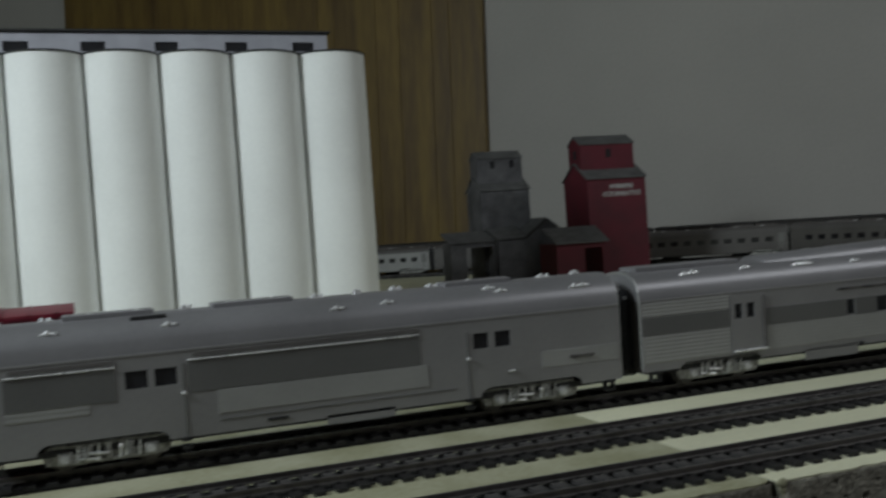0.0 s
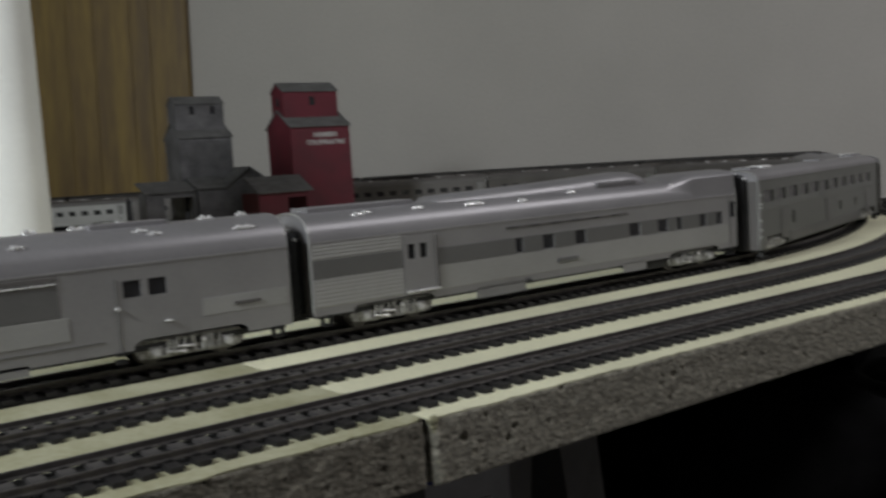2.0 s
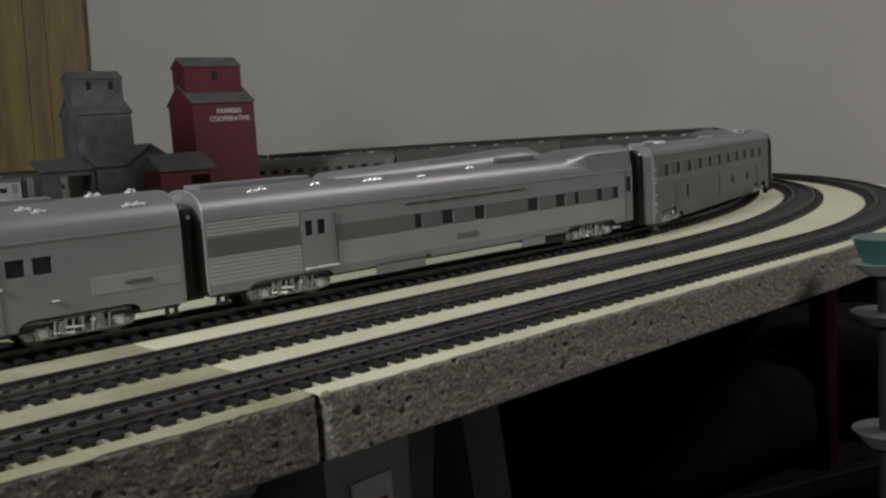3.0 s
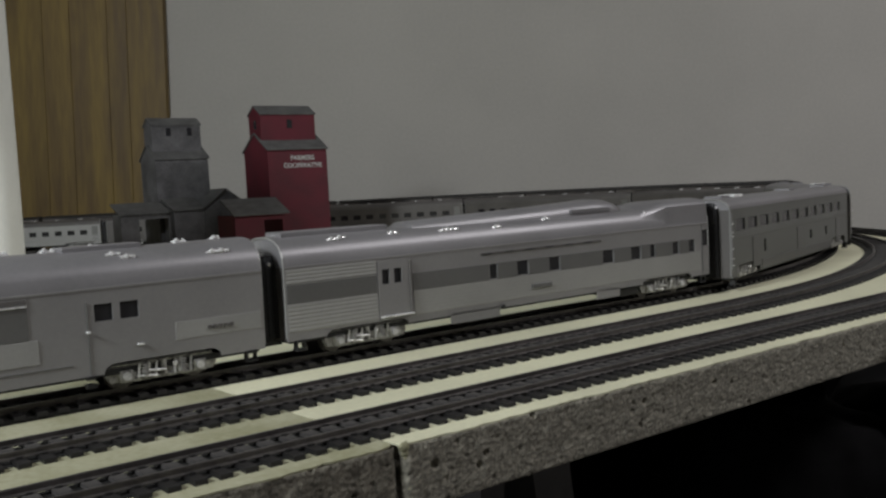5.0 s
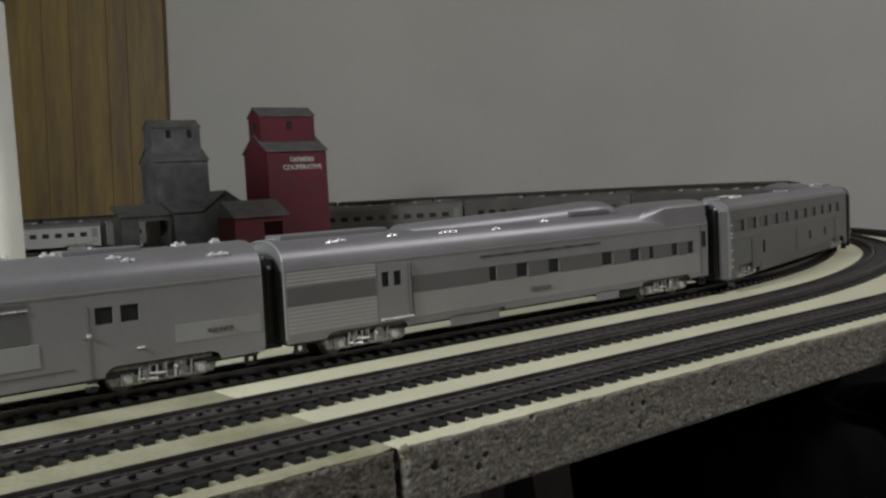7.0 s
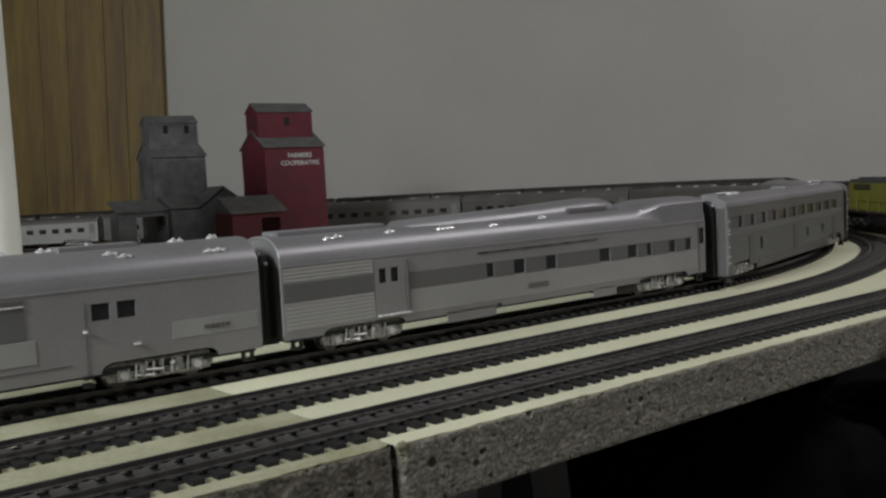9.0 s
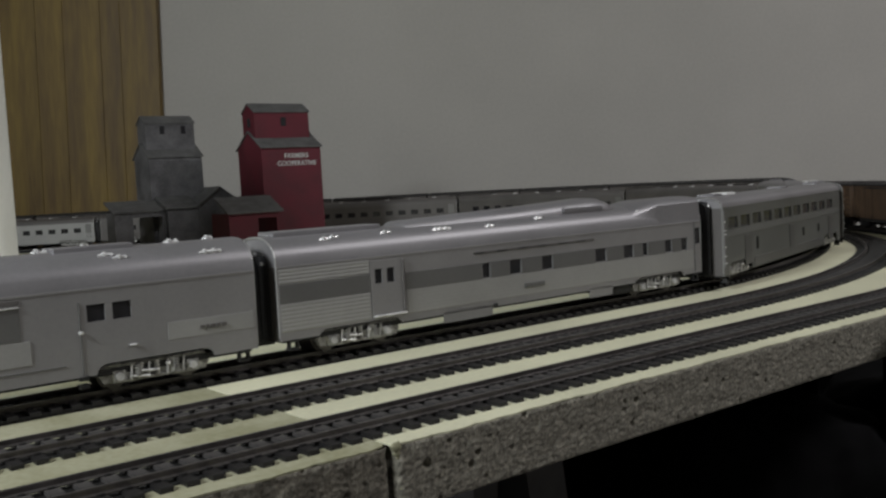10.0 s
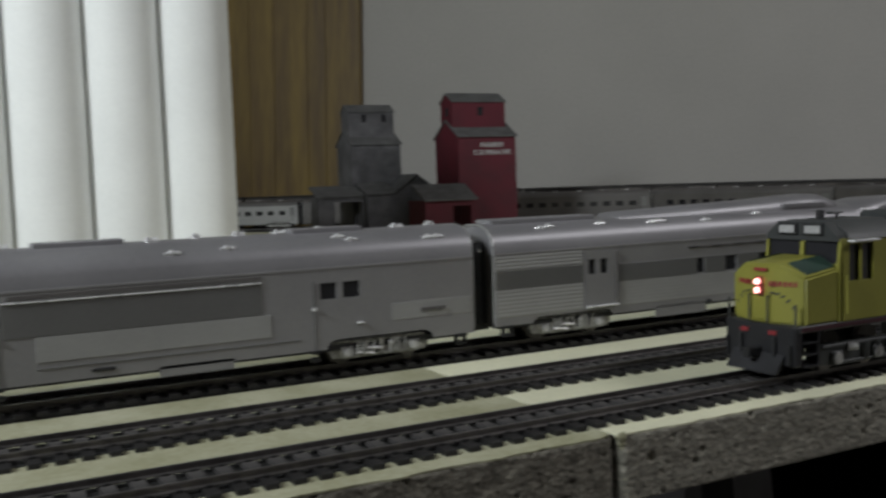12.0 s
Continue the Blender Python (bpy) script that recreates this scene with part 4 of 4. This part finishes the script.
    part("hood", B(h0, h1, -hh, hh, 0.0192, 0.0500, b=0.0008), YELLOW, loco, "long yellow hood")
    part("hood_roof", prism(bmesh.new(), [(-hh - 0.0003, 0.0498), (hh + 0.0003, 0.0498), (hh - 0.002, 0.0538), (-hh + 0.002, 0.0538)], h0, h1 + 0.0004), LOCOGREY, loco, "grey hood roof")
    for s in (-1, 1):
        for k in range(13):
            xa = h0 + 0.006 + 0.0118 * k
            part("hood_door", B(xa, xa + 0.0108, *sorted((s * (hh - 0.0003), s * (hh + 0.0005))), 0.0215, 0.0400), YELLOW, loco)
        for xa, xb in ((h0 + 0.012, h0 + 0.040), (h0 + 0.105, h0 + 0.155)):
            bm = bmesh.new()
            for k in range(6):
                quad_box(bm, xa, xb, *sorted((s * (hh - 0.0003), s * (hh + 0.0006))), 0.0420 + 0.0011 * k, 0.0426 + 0.0011 * k)
            part("intake_grille", bm, DARKROOF, loco)
        part("hand_rail", tube(bmesh.new(), (x1, s * 0.0168, 0.0310), (-f - 0.004, s * 0.0168, 0.0310), 0.0004, 6), YELLOW, loco)
        for k in range(6):
            xa = x1 + 0.005 + 0.0330 * k
            part("stanchion", tube(bmesh.new(), (xa, s * 0.0168, 0.0190), (xa, s * 0.0168, 0.0310), 0.0004, 6), YELLOW, loco)
        part("front_rail", tube(bmesh.new(), (f + 0.0012, s * 0.0160, 0.019), (f + 0.0012, s * 0.0160, 0.0270), 0.0004, 6), LOCOGREY, loco)
    for xa in (h0 + 0.062, h0 + 0.084, h0 + 0.112, h0 + 0.132, h0 + 0.152):
        bm = bmesh.new()
        tube(bm, (xa, 0, 0.0536), (xa, 0, 0.0556), 0.0082, 24)
        part("roof_fan", bm, LOCOGREY, loco)
    part("brake_hump", B(h0 + 0.012, h0 + 0.048, -0.0105, 0.0105, 0.0530, 0.0575, b=0.0012), LOCOGREY, loco)
    part("fuel_tank", B(-0.034, 0.034, -0.0150, 0.0150, 0.0040, 0.0165, b=0.0015), BLACK, loco)
    for xc in (-0.074, 0.074):
        t = truck(loco, xc, axles=(-0.022, 0.0, 0.022), length=0.064, frame=LOCOGREY, shine=False, y=0.0138)
        for s in (-1, 1):
            bm = bmesh.new()
            for a in (-0.022, 0.0, 0.022):
                tube(bm, (a, s * 0.0150, 0.0055), (a, s * 0.0166, 0.0055), 0.0022, 10)
                tube(bm, (a + 0.006, s * 0.0150, 0.0090), (a + 0.0092, s * 0.0168, 0.0092), 0.0016, 8)
            part("journal_box", bm, TRUCK, t)
    return loco


# ---- grain silos and elevators ----
def silos():
    t = thing("grain_silo_complex", "row of tall white model concrete grain silos with gallery", "grain elevator")
    y, r, top = 0.55, 0.0330, 0.2505
    for row in range(2):
        for k in range(9):
            x = 0.0240 - 0.0612 * k
            bm = bmesh.new()
            tube(bm, (x, y + row * 0.0612, 0), (x, y + row * 0.0612, top), r, 48)
            s = part("silo", bm, SILO, t)
            bm = bmesh.new()
            tube(bm, (x, y + row * 0.0612, top), (x, y + row * 0.0612, top + 0.0016), r + 0.0007, 48)
            part("cap", bm, DARKROOF, s, "thin dark cap")
    g0, g1, ya, yb = -0.56, 0.026, y + 0.008, y + 0.052
    holes = [(0.003 - 0.0612 * k - 0.010, 0.003 - 0.0612 * k + 0.010, top + 0.0075, top + 0.0160) for k in range(9)]
    bm = holed(bmesh.new(), g0, g1, top + 0.0016, top + 0.0240, holes, lambda a, b, d: (a, ya + d, b), 0.0015)
    gal = part("gallery", bm, GALLERY, t, "grey gallery with dark windows")
    part("gallery_back", B(g0, g1, yb - 0.0015, yb, top + 0.0016, top + 0.0240), GALLERY, t)
    for x in (g0, g1):
        part("gallery_end", B(x - 0.0015, x, ya + 0.0015, yb - 0.0015, top + 0.0016, top + 0.0240), GALLERY, t)
    for h in holes:
        part("gallery_window", B(h[0] - 0.001, h[1] + 0.001, ya + 0.0016, ya + 0.0022, h[2] - 0.001, h[3] + 0.001), GLASS, gal)
    part("gallery_roof", B(g0 - 0.004, g1 + 0.003, ya - 0.003, yb + 0.003, top + 0.0240, top + 0.0262, b=0.0005), DARKROOF, t)
    t.matrix_world = pose(0, 0, Z0)


def gable(bm, x0, x1, y0, y1, zw, zr):
    """A house form with its ridge along x."""
    ym = (y0 + y1) / 2
    return prism(bm, [(y0, 0), (y1, 0), (y1, zw), (ym, zr), (y0, zw)], x0, x1)


def gable_roof(x0, x1, y0, y1, zw, zr, over=0.003, t=0.0016):
    ym, k = (y0 + y1) / 2, (zr - zw) / ((y1 - y0) / 2)
    prof = [(y0 - over, zw - over * k), (ym, zr), (y1 + over, zw - over * k), (y1 + over, zw - over * k + t), (ym, zr + t * 1.3), (y0 - over, zw - over * k + t)]
    return prism(bmesh.new(), prof, x0 - over * 0.7, x1 + over * 0.7)


def clapboards(parent, x0, x1, y, z0, z1, material, pitch=0.0042):
    n = int((z1 - z0) / pitch)
    prof = [(y + 0.0006, z0)]
    for k in range(n):
        prof += [(y - 0.0007, z0 + k * pitch), (y - 0.0001, z0 + (k + 1) * pitch)]
    prof.append((y + 0.0006, z0 + n * pitch))
    part("siding", prism(bmesh.new(), prof, x0, x1), material, parent, "horizontal board siding")


def text_on(parent, words, size, m, material):
    cu = bpy.data.curves.new("lettering", "FONT")
    cu.body, cu.size, cu.align_x, cu.extrude, cu.offset = words, size, "CENTER", 0.0002, size * 0.02
    tmp = bpy.data.objects.new("lettering", cu)
    scene.collection.objects.link(tmp)
    me = bpy.data.meshes.new_from_object(tmp.evaluated_get(bpy.context.evaluated_depsgraph_get()))
    bpy.data.objects.remove(tmp)
    ob = new("lettering", me)
    me.materials.clear()
    me.materials.append(material)
    ob.parent, ob.matrix_local = parent, m
    return tagged(ob, "white painted lettering")


def red_elevator():
    t = thing("grain_elevator", "red wooden model grain elevator with grey roofs and white lettering", "grain elevator", "wooden grain elevators")
    w, d = 0.0455, 0.040
    part("body", gable(bmesh.new(), -w, w, -d, d, 0.142, 0.165), REDWOOD, t)
    clapboards(t, -w, w, -d, 0.002, 0.140, REDWOOD)
    part("main_roof", gable_roof(-w, w, -d, d, 0.142, 0.165), ROOFGREY, t, "grey shingle roof")
    cu = part("cupola", prism(bmesh.new(), [(-0.020, 0.148), (0.020, 0.148), (0.020, 0.192), (0.0, 0.2035), (-0.020, 0.192)], -w + 0.0015, w - 0.0055), REDWOOD, t)
    part("cupola_window", B(-0.004, 0.004, -0.0206, -0.0198, 0.172, 0.184), GLASS, cu)
    part("cupola_window", B(-w + 0.0008, -w + 0.0018, -0.006, 0.002, 0.172, 0.184), GLASS, cu)
    part("cupola_roof", gable_roof(-w + 0.0015, w - 0.0055, -0.020, 0.020, 0.192, 0.2035, 0.002), ROOFGREY, t, "grey shingle roof")
    text_on(t, "FARMERS", 0.0090, pose(0.007, -d - 0.0012, 0.126, 90), LETTER)
    text_on(t, "COOPERATIVE", 0.0090, pose(0.007, -d - 0.0012, 0.1155, 90), LETTER)
    # drive shed in front
    part("shed_front", holed(bmesh.new(), -0.115, -0.044, 0, 0.054, [(-0.074, -0.047, 0.0, 0.046)], lambda a, b, e: (a, -d - 0.040 + e, b), 0.002), REDWOOD, t)
    part("shed_side", B(-0.115, -0.113, -d - 0.038, -d + 0.02, 0, 0.054), REDWOOD, t)
    part("shed_side", B(-0.046, -0.044, -d - 0.038, -d, 0, 0.054), REDWOOD, t)
    part("shed_roof", prism(bmesh.new(), [(-d - 0.044, 0.053), (-d, 0.074), (-d, 0.076), (-d - 0.044, 0.0552)], -0.118, -0.038), ROOFGREY, t, "grey shed roof")
    t.matrix_world = pose(0.512, 0.905, Z0, 0, 0, -4)


def grey_elevator():
    t = thing("grain_elevator", "weathered grey wooden model grain elevator with side sheds", "grain elevator", "wooden grain elevators")
    w, d = 0.040, 0.034
    part("body", gable(bmesh.new(), -w, w, -d, d, 0.140, 0.160), GREYWOOD, t)
    clapboards(t, -w, w, -d, 0.002, 0.138, GREYWOOD)
    part("main_roof", gable_roof(-w, w, -d, d, 0.140, 0.160), ROOFGREY, t, "dark grey shingle roof")
    cu = part("cupola", prism(bmesh.new(), [(-0.018, 0.144), (0.018, 0.144), (0.018, 0.190), (0.0, 0.200), (-0.018, 0.190)], -w + 0.003, w - 0.003), GREYWOOD, t)
    for x in (-0.012, 0.020):
        part("cupola_window", B(x - 0.0035, x + 0.0035, -0.0186, -0.0178, 0.174, 0.186), GLASS, cu)
    part("cupola_roof", gable_roof(-w + 0.003, w - 0.003, -0.018, 0.018, 0.190, 0.200, 0.002), ROOFGREY, t)
    part("shed_front", holed(bmesh.new(), -0.106, -0.034, 0, 0.062, [(-0.081, -0.039, 0.0, 0.054)], lambda a, b, e: (a, -d - 0.040 + e, b), 0.002), GREYWOOD, t)
    part("shed_side", B(-0.106, -0.104, -d - 0.038, -d, 0, 0.062), GREYWOOD, t)
    part("shed_roof", prism(bmesh.new(), [(-d - 0.043, 0.061), (-d, 0.076), (-d, 0.078), (-d - 0.043, 0.0632)], -0.109, -0.030), ROOFGREY, t)
    part("annex", B(-0.033, 0.052, -d - 0.046, -d - 0.001, 0, 0.064), GREYWOOD, t)
    clapboards(t, -0.033, 0.052, -d - 0.046, 0.002, 0.062, GREYWOOD, 0.010)
    part("annex_roof", prism(bmesh.new(), [(-d - 0.050, 0.063), (-d, 0.080), (-d, 0.082), (-d - 0.050, 0.0652)], -0.036, 0.014), ROOFGREY, t)
    part("gable_house", prism(bmesh.new(), [(0.012, 0.0), (0.078, 0.0), (0.078, 0.066), (0.045, 0.090), (0.012, 0.066)], -d - 0.0475, -d + 0.03, "y"), GREYWOOD, t)
    part("gable_cover", prism(bmesh.new(), [(0.009, 0.0638), (0.045, 0.090), (0.081, 0.0638), (0.081, 0.066), (0.045, 0.0925), (0.009, 0.066)], -d - 0.051, -d + 0.033, "y"), ROOFGREY, t)
    t.matrix_world = pose(0.412, 1.065, Z0, 0, 0, -4)


silos()
red_elevator()
grey_elevator()


# ---- red car that stands behind the baggage car ----
red_car = boxcar("red model freight car standing behind the silver train", REDPAINT, "standing freight cars", "red_freight_car", 0.0115, REDPAINT)
red_car.matrix_world = pose(-0.286, 0.145, Z0 + 0.0001)


# ---- under the board ----
def trestle(x, y):
    t = thing("trestle_leg", "grey wooden trestle leg under the layout board", "support", "trestle legs")
    for s in (-1, 1):
        bm = prism(bmesh.new(), [(s * 0.030 - 0.019, 0.93), (s * 0.030 + 0.019, 0.93), (s * 0.17 + 0.019, 0.0), (s * 0.17 - 0.019, 0.0)], -0.019, 0.019, "y")
        part("leg", bm, LEGWOOD, t)
    part("crossbar", B(-0.10, 0.10, -0.010, 0.010, 0.40, 0.44, b=0.002), LEGWOOD, t)
    t.matrix_world = pose(x, y, 0, 0, 0, 12)
    return t


def joist(x, y, length, z, turn):
    t = tagged(part("support_beam", B(-length / 2, length / 2, -0.02, 0.02, -0.045, 0.0, b=0.002), LEGWOOD), "grey wooden beam carrying the layout board", "beam", "support beams")
    t.matrix_world = pose(x, y, z, 0, 0, turn)


joist(-0.36, 0.10, 2.2, Z0 - 0.0212, 0)
joist(-0.08, 0.95, 1.8, Z0 - 0.0212, 0)
trestle(0.183, 0.10)
trestle(-0.9, 0.10)
trestle(0.75, 0.95)
trestle(-0.8, 0.95)


def tub(x, y, z, sx, sy, sz, lid, turn, label):
    t = thing("storage_tub", label, "storage box", "tubs under the layout")
    o = [(-sx, 0), (sx, 0), (sx * 1.06, sz), (-sx * 1.06, sz)]
    part("tub_body", prism(bmesh.new(), o, -sy, sy, "y"), TUB, t)
    part("lid", B(-sx * 1.1, sx * 1.1, -sy * 1.08, sy * 1.08, sz, sz + 0.012, b=0.003), lid, t)
    part("paper_label", B(-sx * 0.5, sx * 0.5, -sy - 0.0015, -sy - 0.0003, sz * 0.35, sz * 0.8), WHITE, t, "white paper label")
    part("label_bar", B(-sx * 0.35, sx * 0.35, -sy - 0.002, -sy - 0.0014, sz * 0.5, sz * 0.65), RED, t, "red bar on the label")
    t.matrix_world = pose(x, y, z, 0, 0, turn)


# Added shelf for tubs and bags; its near-black colour holds the shade.
def rack(x, y, turn, w=0.5, d=0.35, h=0.80):
    t = thing("storage_rack", "near-black shelf rack added under the layout", "shelf", "racks under the layout")
    for sx in (-1, 1):
        for sy in (-1, 1):
            part("post", B(sx * w / 2 - 0.015, sx * w / 2 + 0.015, sy * d / 2 - 0.015, sy * d / 2 + 0.015, 0, h, b=0.002), RACKSHADE, t)
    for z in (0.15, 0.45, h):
        part("shelf", B(-w / 2 - 0.01, w / 2 + 0.01, -d / 2 - 0.01, d / 2 + 0.01, z, z + 0.02, b=0.002), RACKSHADE, t)
    t.matrix_world = pose(x, y, 0, 0, 0, turn)


rack(-0.070, 0.10, 0, 0.38, 0.24, 0.864)
tub(0.066, 0.045, 0.884, 0.022, 0.045, 0.066, BLUE, 4, "clear storage tub with blue lid and paper label")
tub(-0.045, 0.06, 0.884, 0.062, 0.05, 0.060, TUB, -5, "clear storage tub with clear lid")
rack(0.70, 0.34, -20, 0.6, 0.4, 0.70)


def duffel_bag(at, size, turn, label):
    """A slumped bag: rounded body with sagging folds and an end flap."""
    t = thing("duffel_bag", label, "bag", "bags under the layout")
    sx, sy, sz = size
    bm = ball(bmesh.new(), 0, 0, 0, 1.0, 40, 26)
    for v in bm.verts:
        c = Vector([math.copysign(abs(q) ** 0.6, q) for q in v.co])
        n = 0.10 * noise.noise(c * 1.6 + Vector((turn, 0, 0))) + 0.05 * noise.noise(c * 4.5 + Vector((0, turn, 0)))
        v.co = Vector((c.x * sx * (1 + n), c.y * sy * (1 + n), sz + max(c.z, -0.98) * sz * (1 + n * (1.6 if c.z > 0 else 0))))
    part("bag_body", bm, SHADEBLACK, t)
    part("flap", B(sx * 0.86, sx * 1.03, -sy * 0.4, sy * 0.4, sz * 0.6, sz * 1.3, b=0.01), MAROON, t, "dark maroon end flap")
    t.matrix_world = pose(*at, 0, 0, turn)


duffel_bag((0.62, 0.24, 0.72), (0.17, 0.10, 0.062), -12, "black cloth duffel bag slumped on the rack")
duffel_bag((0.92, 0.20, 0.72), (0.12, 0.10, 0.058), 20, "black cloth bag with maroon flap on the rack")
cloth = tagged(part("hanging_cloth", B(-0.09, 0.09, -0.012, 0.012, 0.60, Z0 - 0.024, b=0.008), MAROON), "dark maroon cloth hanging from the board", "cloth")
cloth.matrix_world = pose(0.80, 0.16, 0, 0, 0, 25)


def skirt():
    """Added black sheets in folds: the shade under the far part of the board."""
    t = thing("table_skirt", "added black sheets in place of the shade under the board", "cloth")
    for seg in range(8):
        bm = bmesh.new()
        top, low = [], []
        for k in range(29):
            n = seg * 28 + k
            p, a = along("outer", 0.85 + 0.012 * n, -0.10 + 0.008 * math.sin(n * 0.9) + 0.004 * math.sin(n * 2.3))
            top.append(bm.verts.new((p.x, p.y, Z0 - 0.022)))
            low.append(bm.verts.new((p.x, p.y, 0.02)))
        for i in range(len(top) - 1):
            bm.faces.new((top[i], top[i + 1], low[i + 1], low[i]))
        ob = part("shade_panel", bm, SHADEBLACK, t)
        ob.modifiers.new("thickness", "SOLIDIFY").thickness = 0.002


# Added black box that stands in for the dark beside the board.
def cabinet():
    t = thing("low_cabinet", "added black box in place of the shade beside the layout", "cabinet")
    part("carcass", B(-0.9, 0.9, -0.25, 0.25, 0.04, 0.86, b=0.006), SHADEBLACK, t)
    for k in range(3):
        d = part("door", B(-0.88 + 0.6 * k, -0.32 + 0.6 * k, -0.27, -0.251, 0.06, 0.84, b=0.004), SHADEBLACK, t)
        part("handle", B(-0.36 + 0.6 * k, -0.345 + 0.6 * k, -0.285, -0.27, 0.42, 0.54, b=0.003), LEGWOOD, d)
    part("plinth", B(-0.88, 0.88, -0.23, 0.23, 0.0, 0.04), SHADEBLACK, t)
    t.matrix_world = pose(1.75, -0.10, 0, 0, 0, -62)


def cup_stand():
    t = thing("glass_stand", "slim dark stand with pale tray and teal glass cup", "stand")
    part("pole", tube(bmesh.new(), (0, 0, 0.02), (0, 0, 0.991), 0.006, 12), BLACK, t)
    part("foot", tube(bmesh.new(), (0, 0, 0), (0, 0, 0.02), 0.09, 24), BLACK, t)
    part("tray", tube(bmesh.new(), (0, 0, 0.9651), (0, 0, 0.9711), 0.012, 24, 0.019), DULL, t, "dull round tray")
    part("lower_tray", tube(bmesh.new(), (0, 0, 0.901), (0, 0, 0.909), 0.012, 24, 0.019), DULL, t, "dull round tray")
    part("saucer", tube(bmesh.new(), (0, 0, 0.991), (0, 0, 0.9968), 0.012, 24, 0.019), PALE, t)
    part("cup", tube(bmesh.new(), (0, 0, 0.9968), (0, 0, 1.0097), 0.013, 24, 0.018), TEAL, t, "teal glass cup")
    t.matrix_world = pose(0.3275, -0.105, 0)


skirt()
cabinet()
cup_stand()


# ---- track work ----
def rail_profile(z):
    return [(-0.0011, z), (0.0011, z), (0.0011, z + 0.0003), (0.0003, z + 0.0006), (0.0003, z + 0.0015), (0.0005, z + 0.0017), (0.0005, z + 0.0023), (-0.0005, z + 0.0023), (-0.0005, z + 0.0017), (-0.0003, z + 0.0015), (-0.0003, z + 0.0006), (-0.0011, z + 0.0003)]


PITCH = 0.00762


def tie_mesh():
    """A thin black tie, its middle coloured paler as if lit, and spike heads beside the rails."""
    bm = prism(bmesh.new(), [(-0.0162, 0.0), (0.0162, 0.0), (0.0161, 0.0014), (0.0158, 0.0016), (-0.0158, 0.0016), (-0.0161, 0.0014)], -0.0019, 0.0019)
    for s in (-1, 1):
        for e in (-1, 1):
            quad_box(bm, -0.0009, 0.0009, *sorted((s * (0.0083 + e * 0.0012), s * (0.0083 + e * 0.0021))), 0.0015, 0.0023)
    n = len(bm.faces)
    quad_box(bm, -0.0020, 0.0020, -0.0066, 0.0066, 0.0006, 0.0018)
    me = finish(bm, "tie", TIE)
    me.materials.append(TIE_LIT)
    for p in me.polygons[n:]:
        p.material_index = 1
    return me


def railway(track, first, u_end, lift):
    t = thing("railway_track", "model railway track, dark plastic ties and steel rails", "track", "model tracks")
    for off in (-0.0083, 0.0083):
        part("rail", sweep(bmesh.new(), track, -1.45, u_end, off, rail_profile(Z0 + lift + 0.0017)), STEEL, t)
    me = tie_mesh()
    n = int((u_end + 1.45) / PITCH)
    verts, faces, slots = [], [], []
    co = [v.co.copy() for v in me.vertices]
    rng = random.Random(len(track))
    for k in range(n):
        u = -1.45 + PITCH * (k + 0.5)
        p, a = along(track, u)
        m = Matrix.Translation((p.x, p.y, Z0 + lift)) @ Matrix.Rotation(a + rng.uniform(-0.012, 0.012), 4, "Z")
        if first <= u <= first + 96 * PITCH:
            ob = new("tie", me)
            ob.parent, ob.matrix_local = t, m
        else:
            base = len(verts)
            verts += [m @ c for c in co]
            faces += [[base + i for i in f.vertices] for f in me.polygons]
            slots += [f.material_index for f in me.polygons]
    wide = 0.0154 if lift else 0.0116
    part("track_bed", sweep(bmesh.new(), track, -1.45, u_end, 0.0, [(-wide, Z0), (wide, Z0), (wide - 0.0004, Z0 + lift + 0.0004), (0.0004 - wide, Z0 + lift + 0.0004)]), BED, t)
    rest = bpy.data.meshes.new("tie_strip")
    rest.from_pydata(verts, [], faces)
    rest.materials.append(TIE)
    rest.materials.append(TIE_LIT)
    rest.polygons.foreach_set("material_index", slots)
    ob = tagged(new("tie_strip", rest), kind="stuff")
    ob.parent = t
    return t


for name, first in (("outer", -0.25), ("middle", -0.25), ("inner", -0.22)):
    railway(name, first, 3.5, LIFT[name])

loco = locomotive()
lead = boxcar("tan-orange model boxcar with dark roof behind the locomotive", TANCAR, "moving freight train")
followers = [lead] + [copy_thing(lead, pose(0, 0, 0)) for k in range(9)]


def motions():
    """The freight train starts slowly on the far side and comes round the bend on the outer track."""
    nose = [(0.0, 2.00), (1.0, 1.905), (2.5, 1.745), (3.5, 1.638), (4.5, 1.525), (5.5, 1.405), (6.0, 1.336), (6.5, 1.262), (7.0, 1.180), (7.5, 1.085), (8.0, 0.982), (8.5, 0.864), (9.0, 0.755), (9.5, 0.647), (10.0, 0.539), (10.5, 0.431), (11.0, 0.320), (11.5, 0.2055), (12.0, 0.0862)]

    def at(t):
        for (a, u), (b, v) in zip(nose, nose[1:]):
            if t <= b:
                return u + (v - u) * (t - a) / (b - a)
        return nose[-1][1]
    times = [0.5 * k for k in range(25)]
    walk(loco, [(t, on_track("outer", at(t) + 0.119, 0.074)) for t in times])
    for k, car in enumerate(followers):
        walk(car, [(t, on_track("outer", at(t) + 0.245 + 0.083 + 0.178 * k, 0.059)) for t in times])


motions()
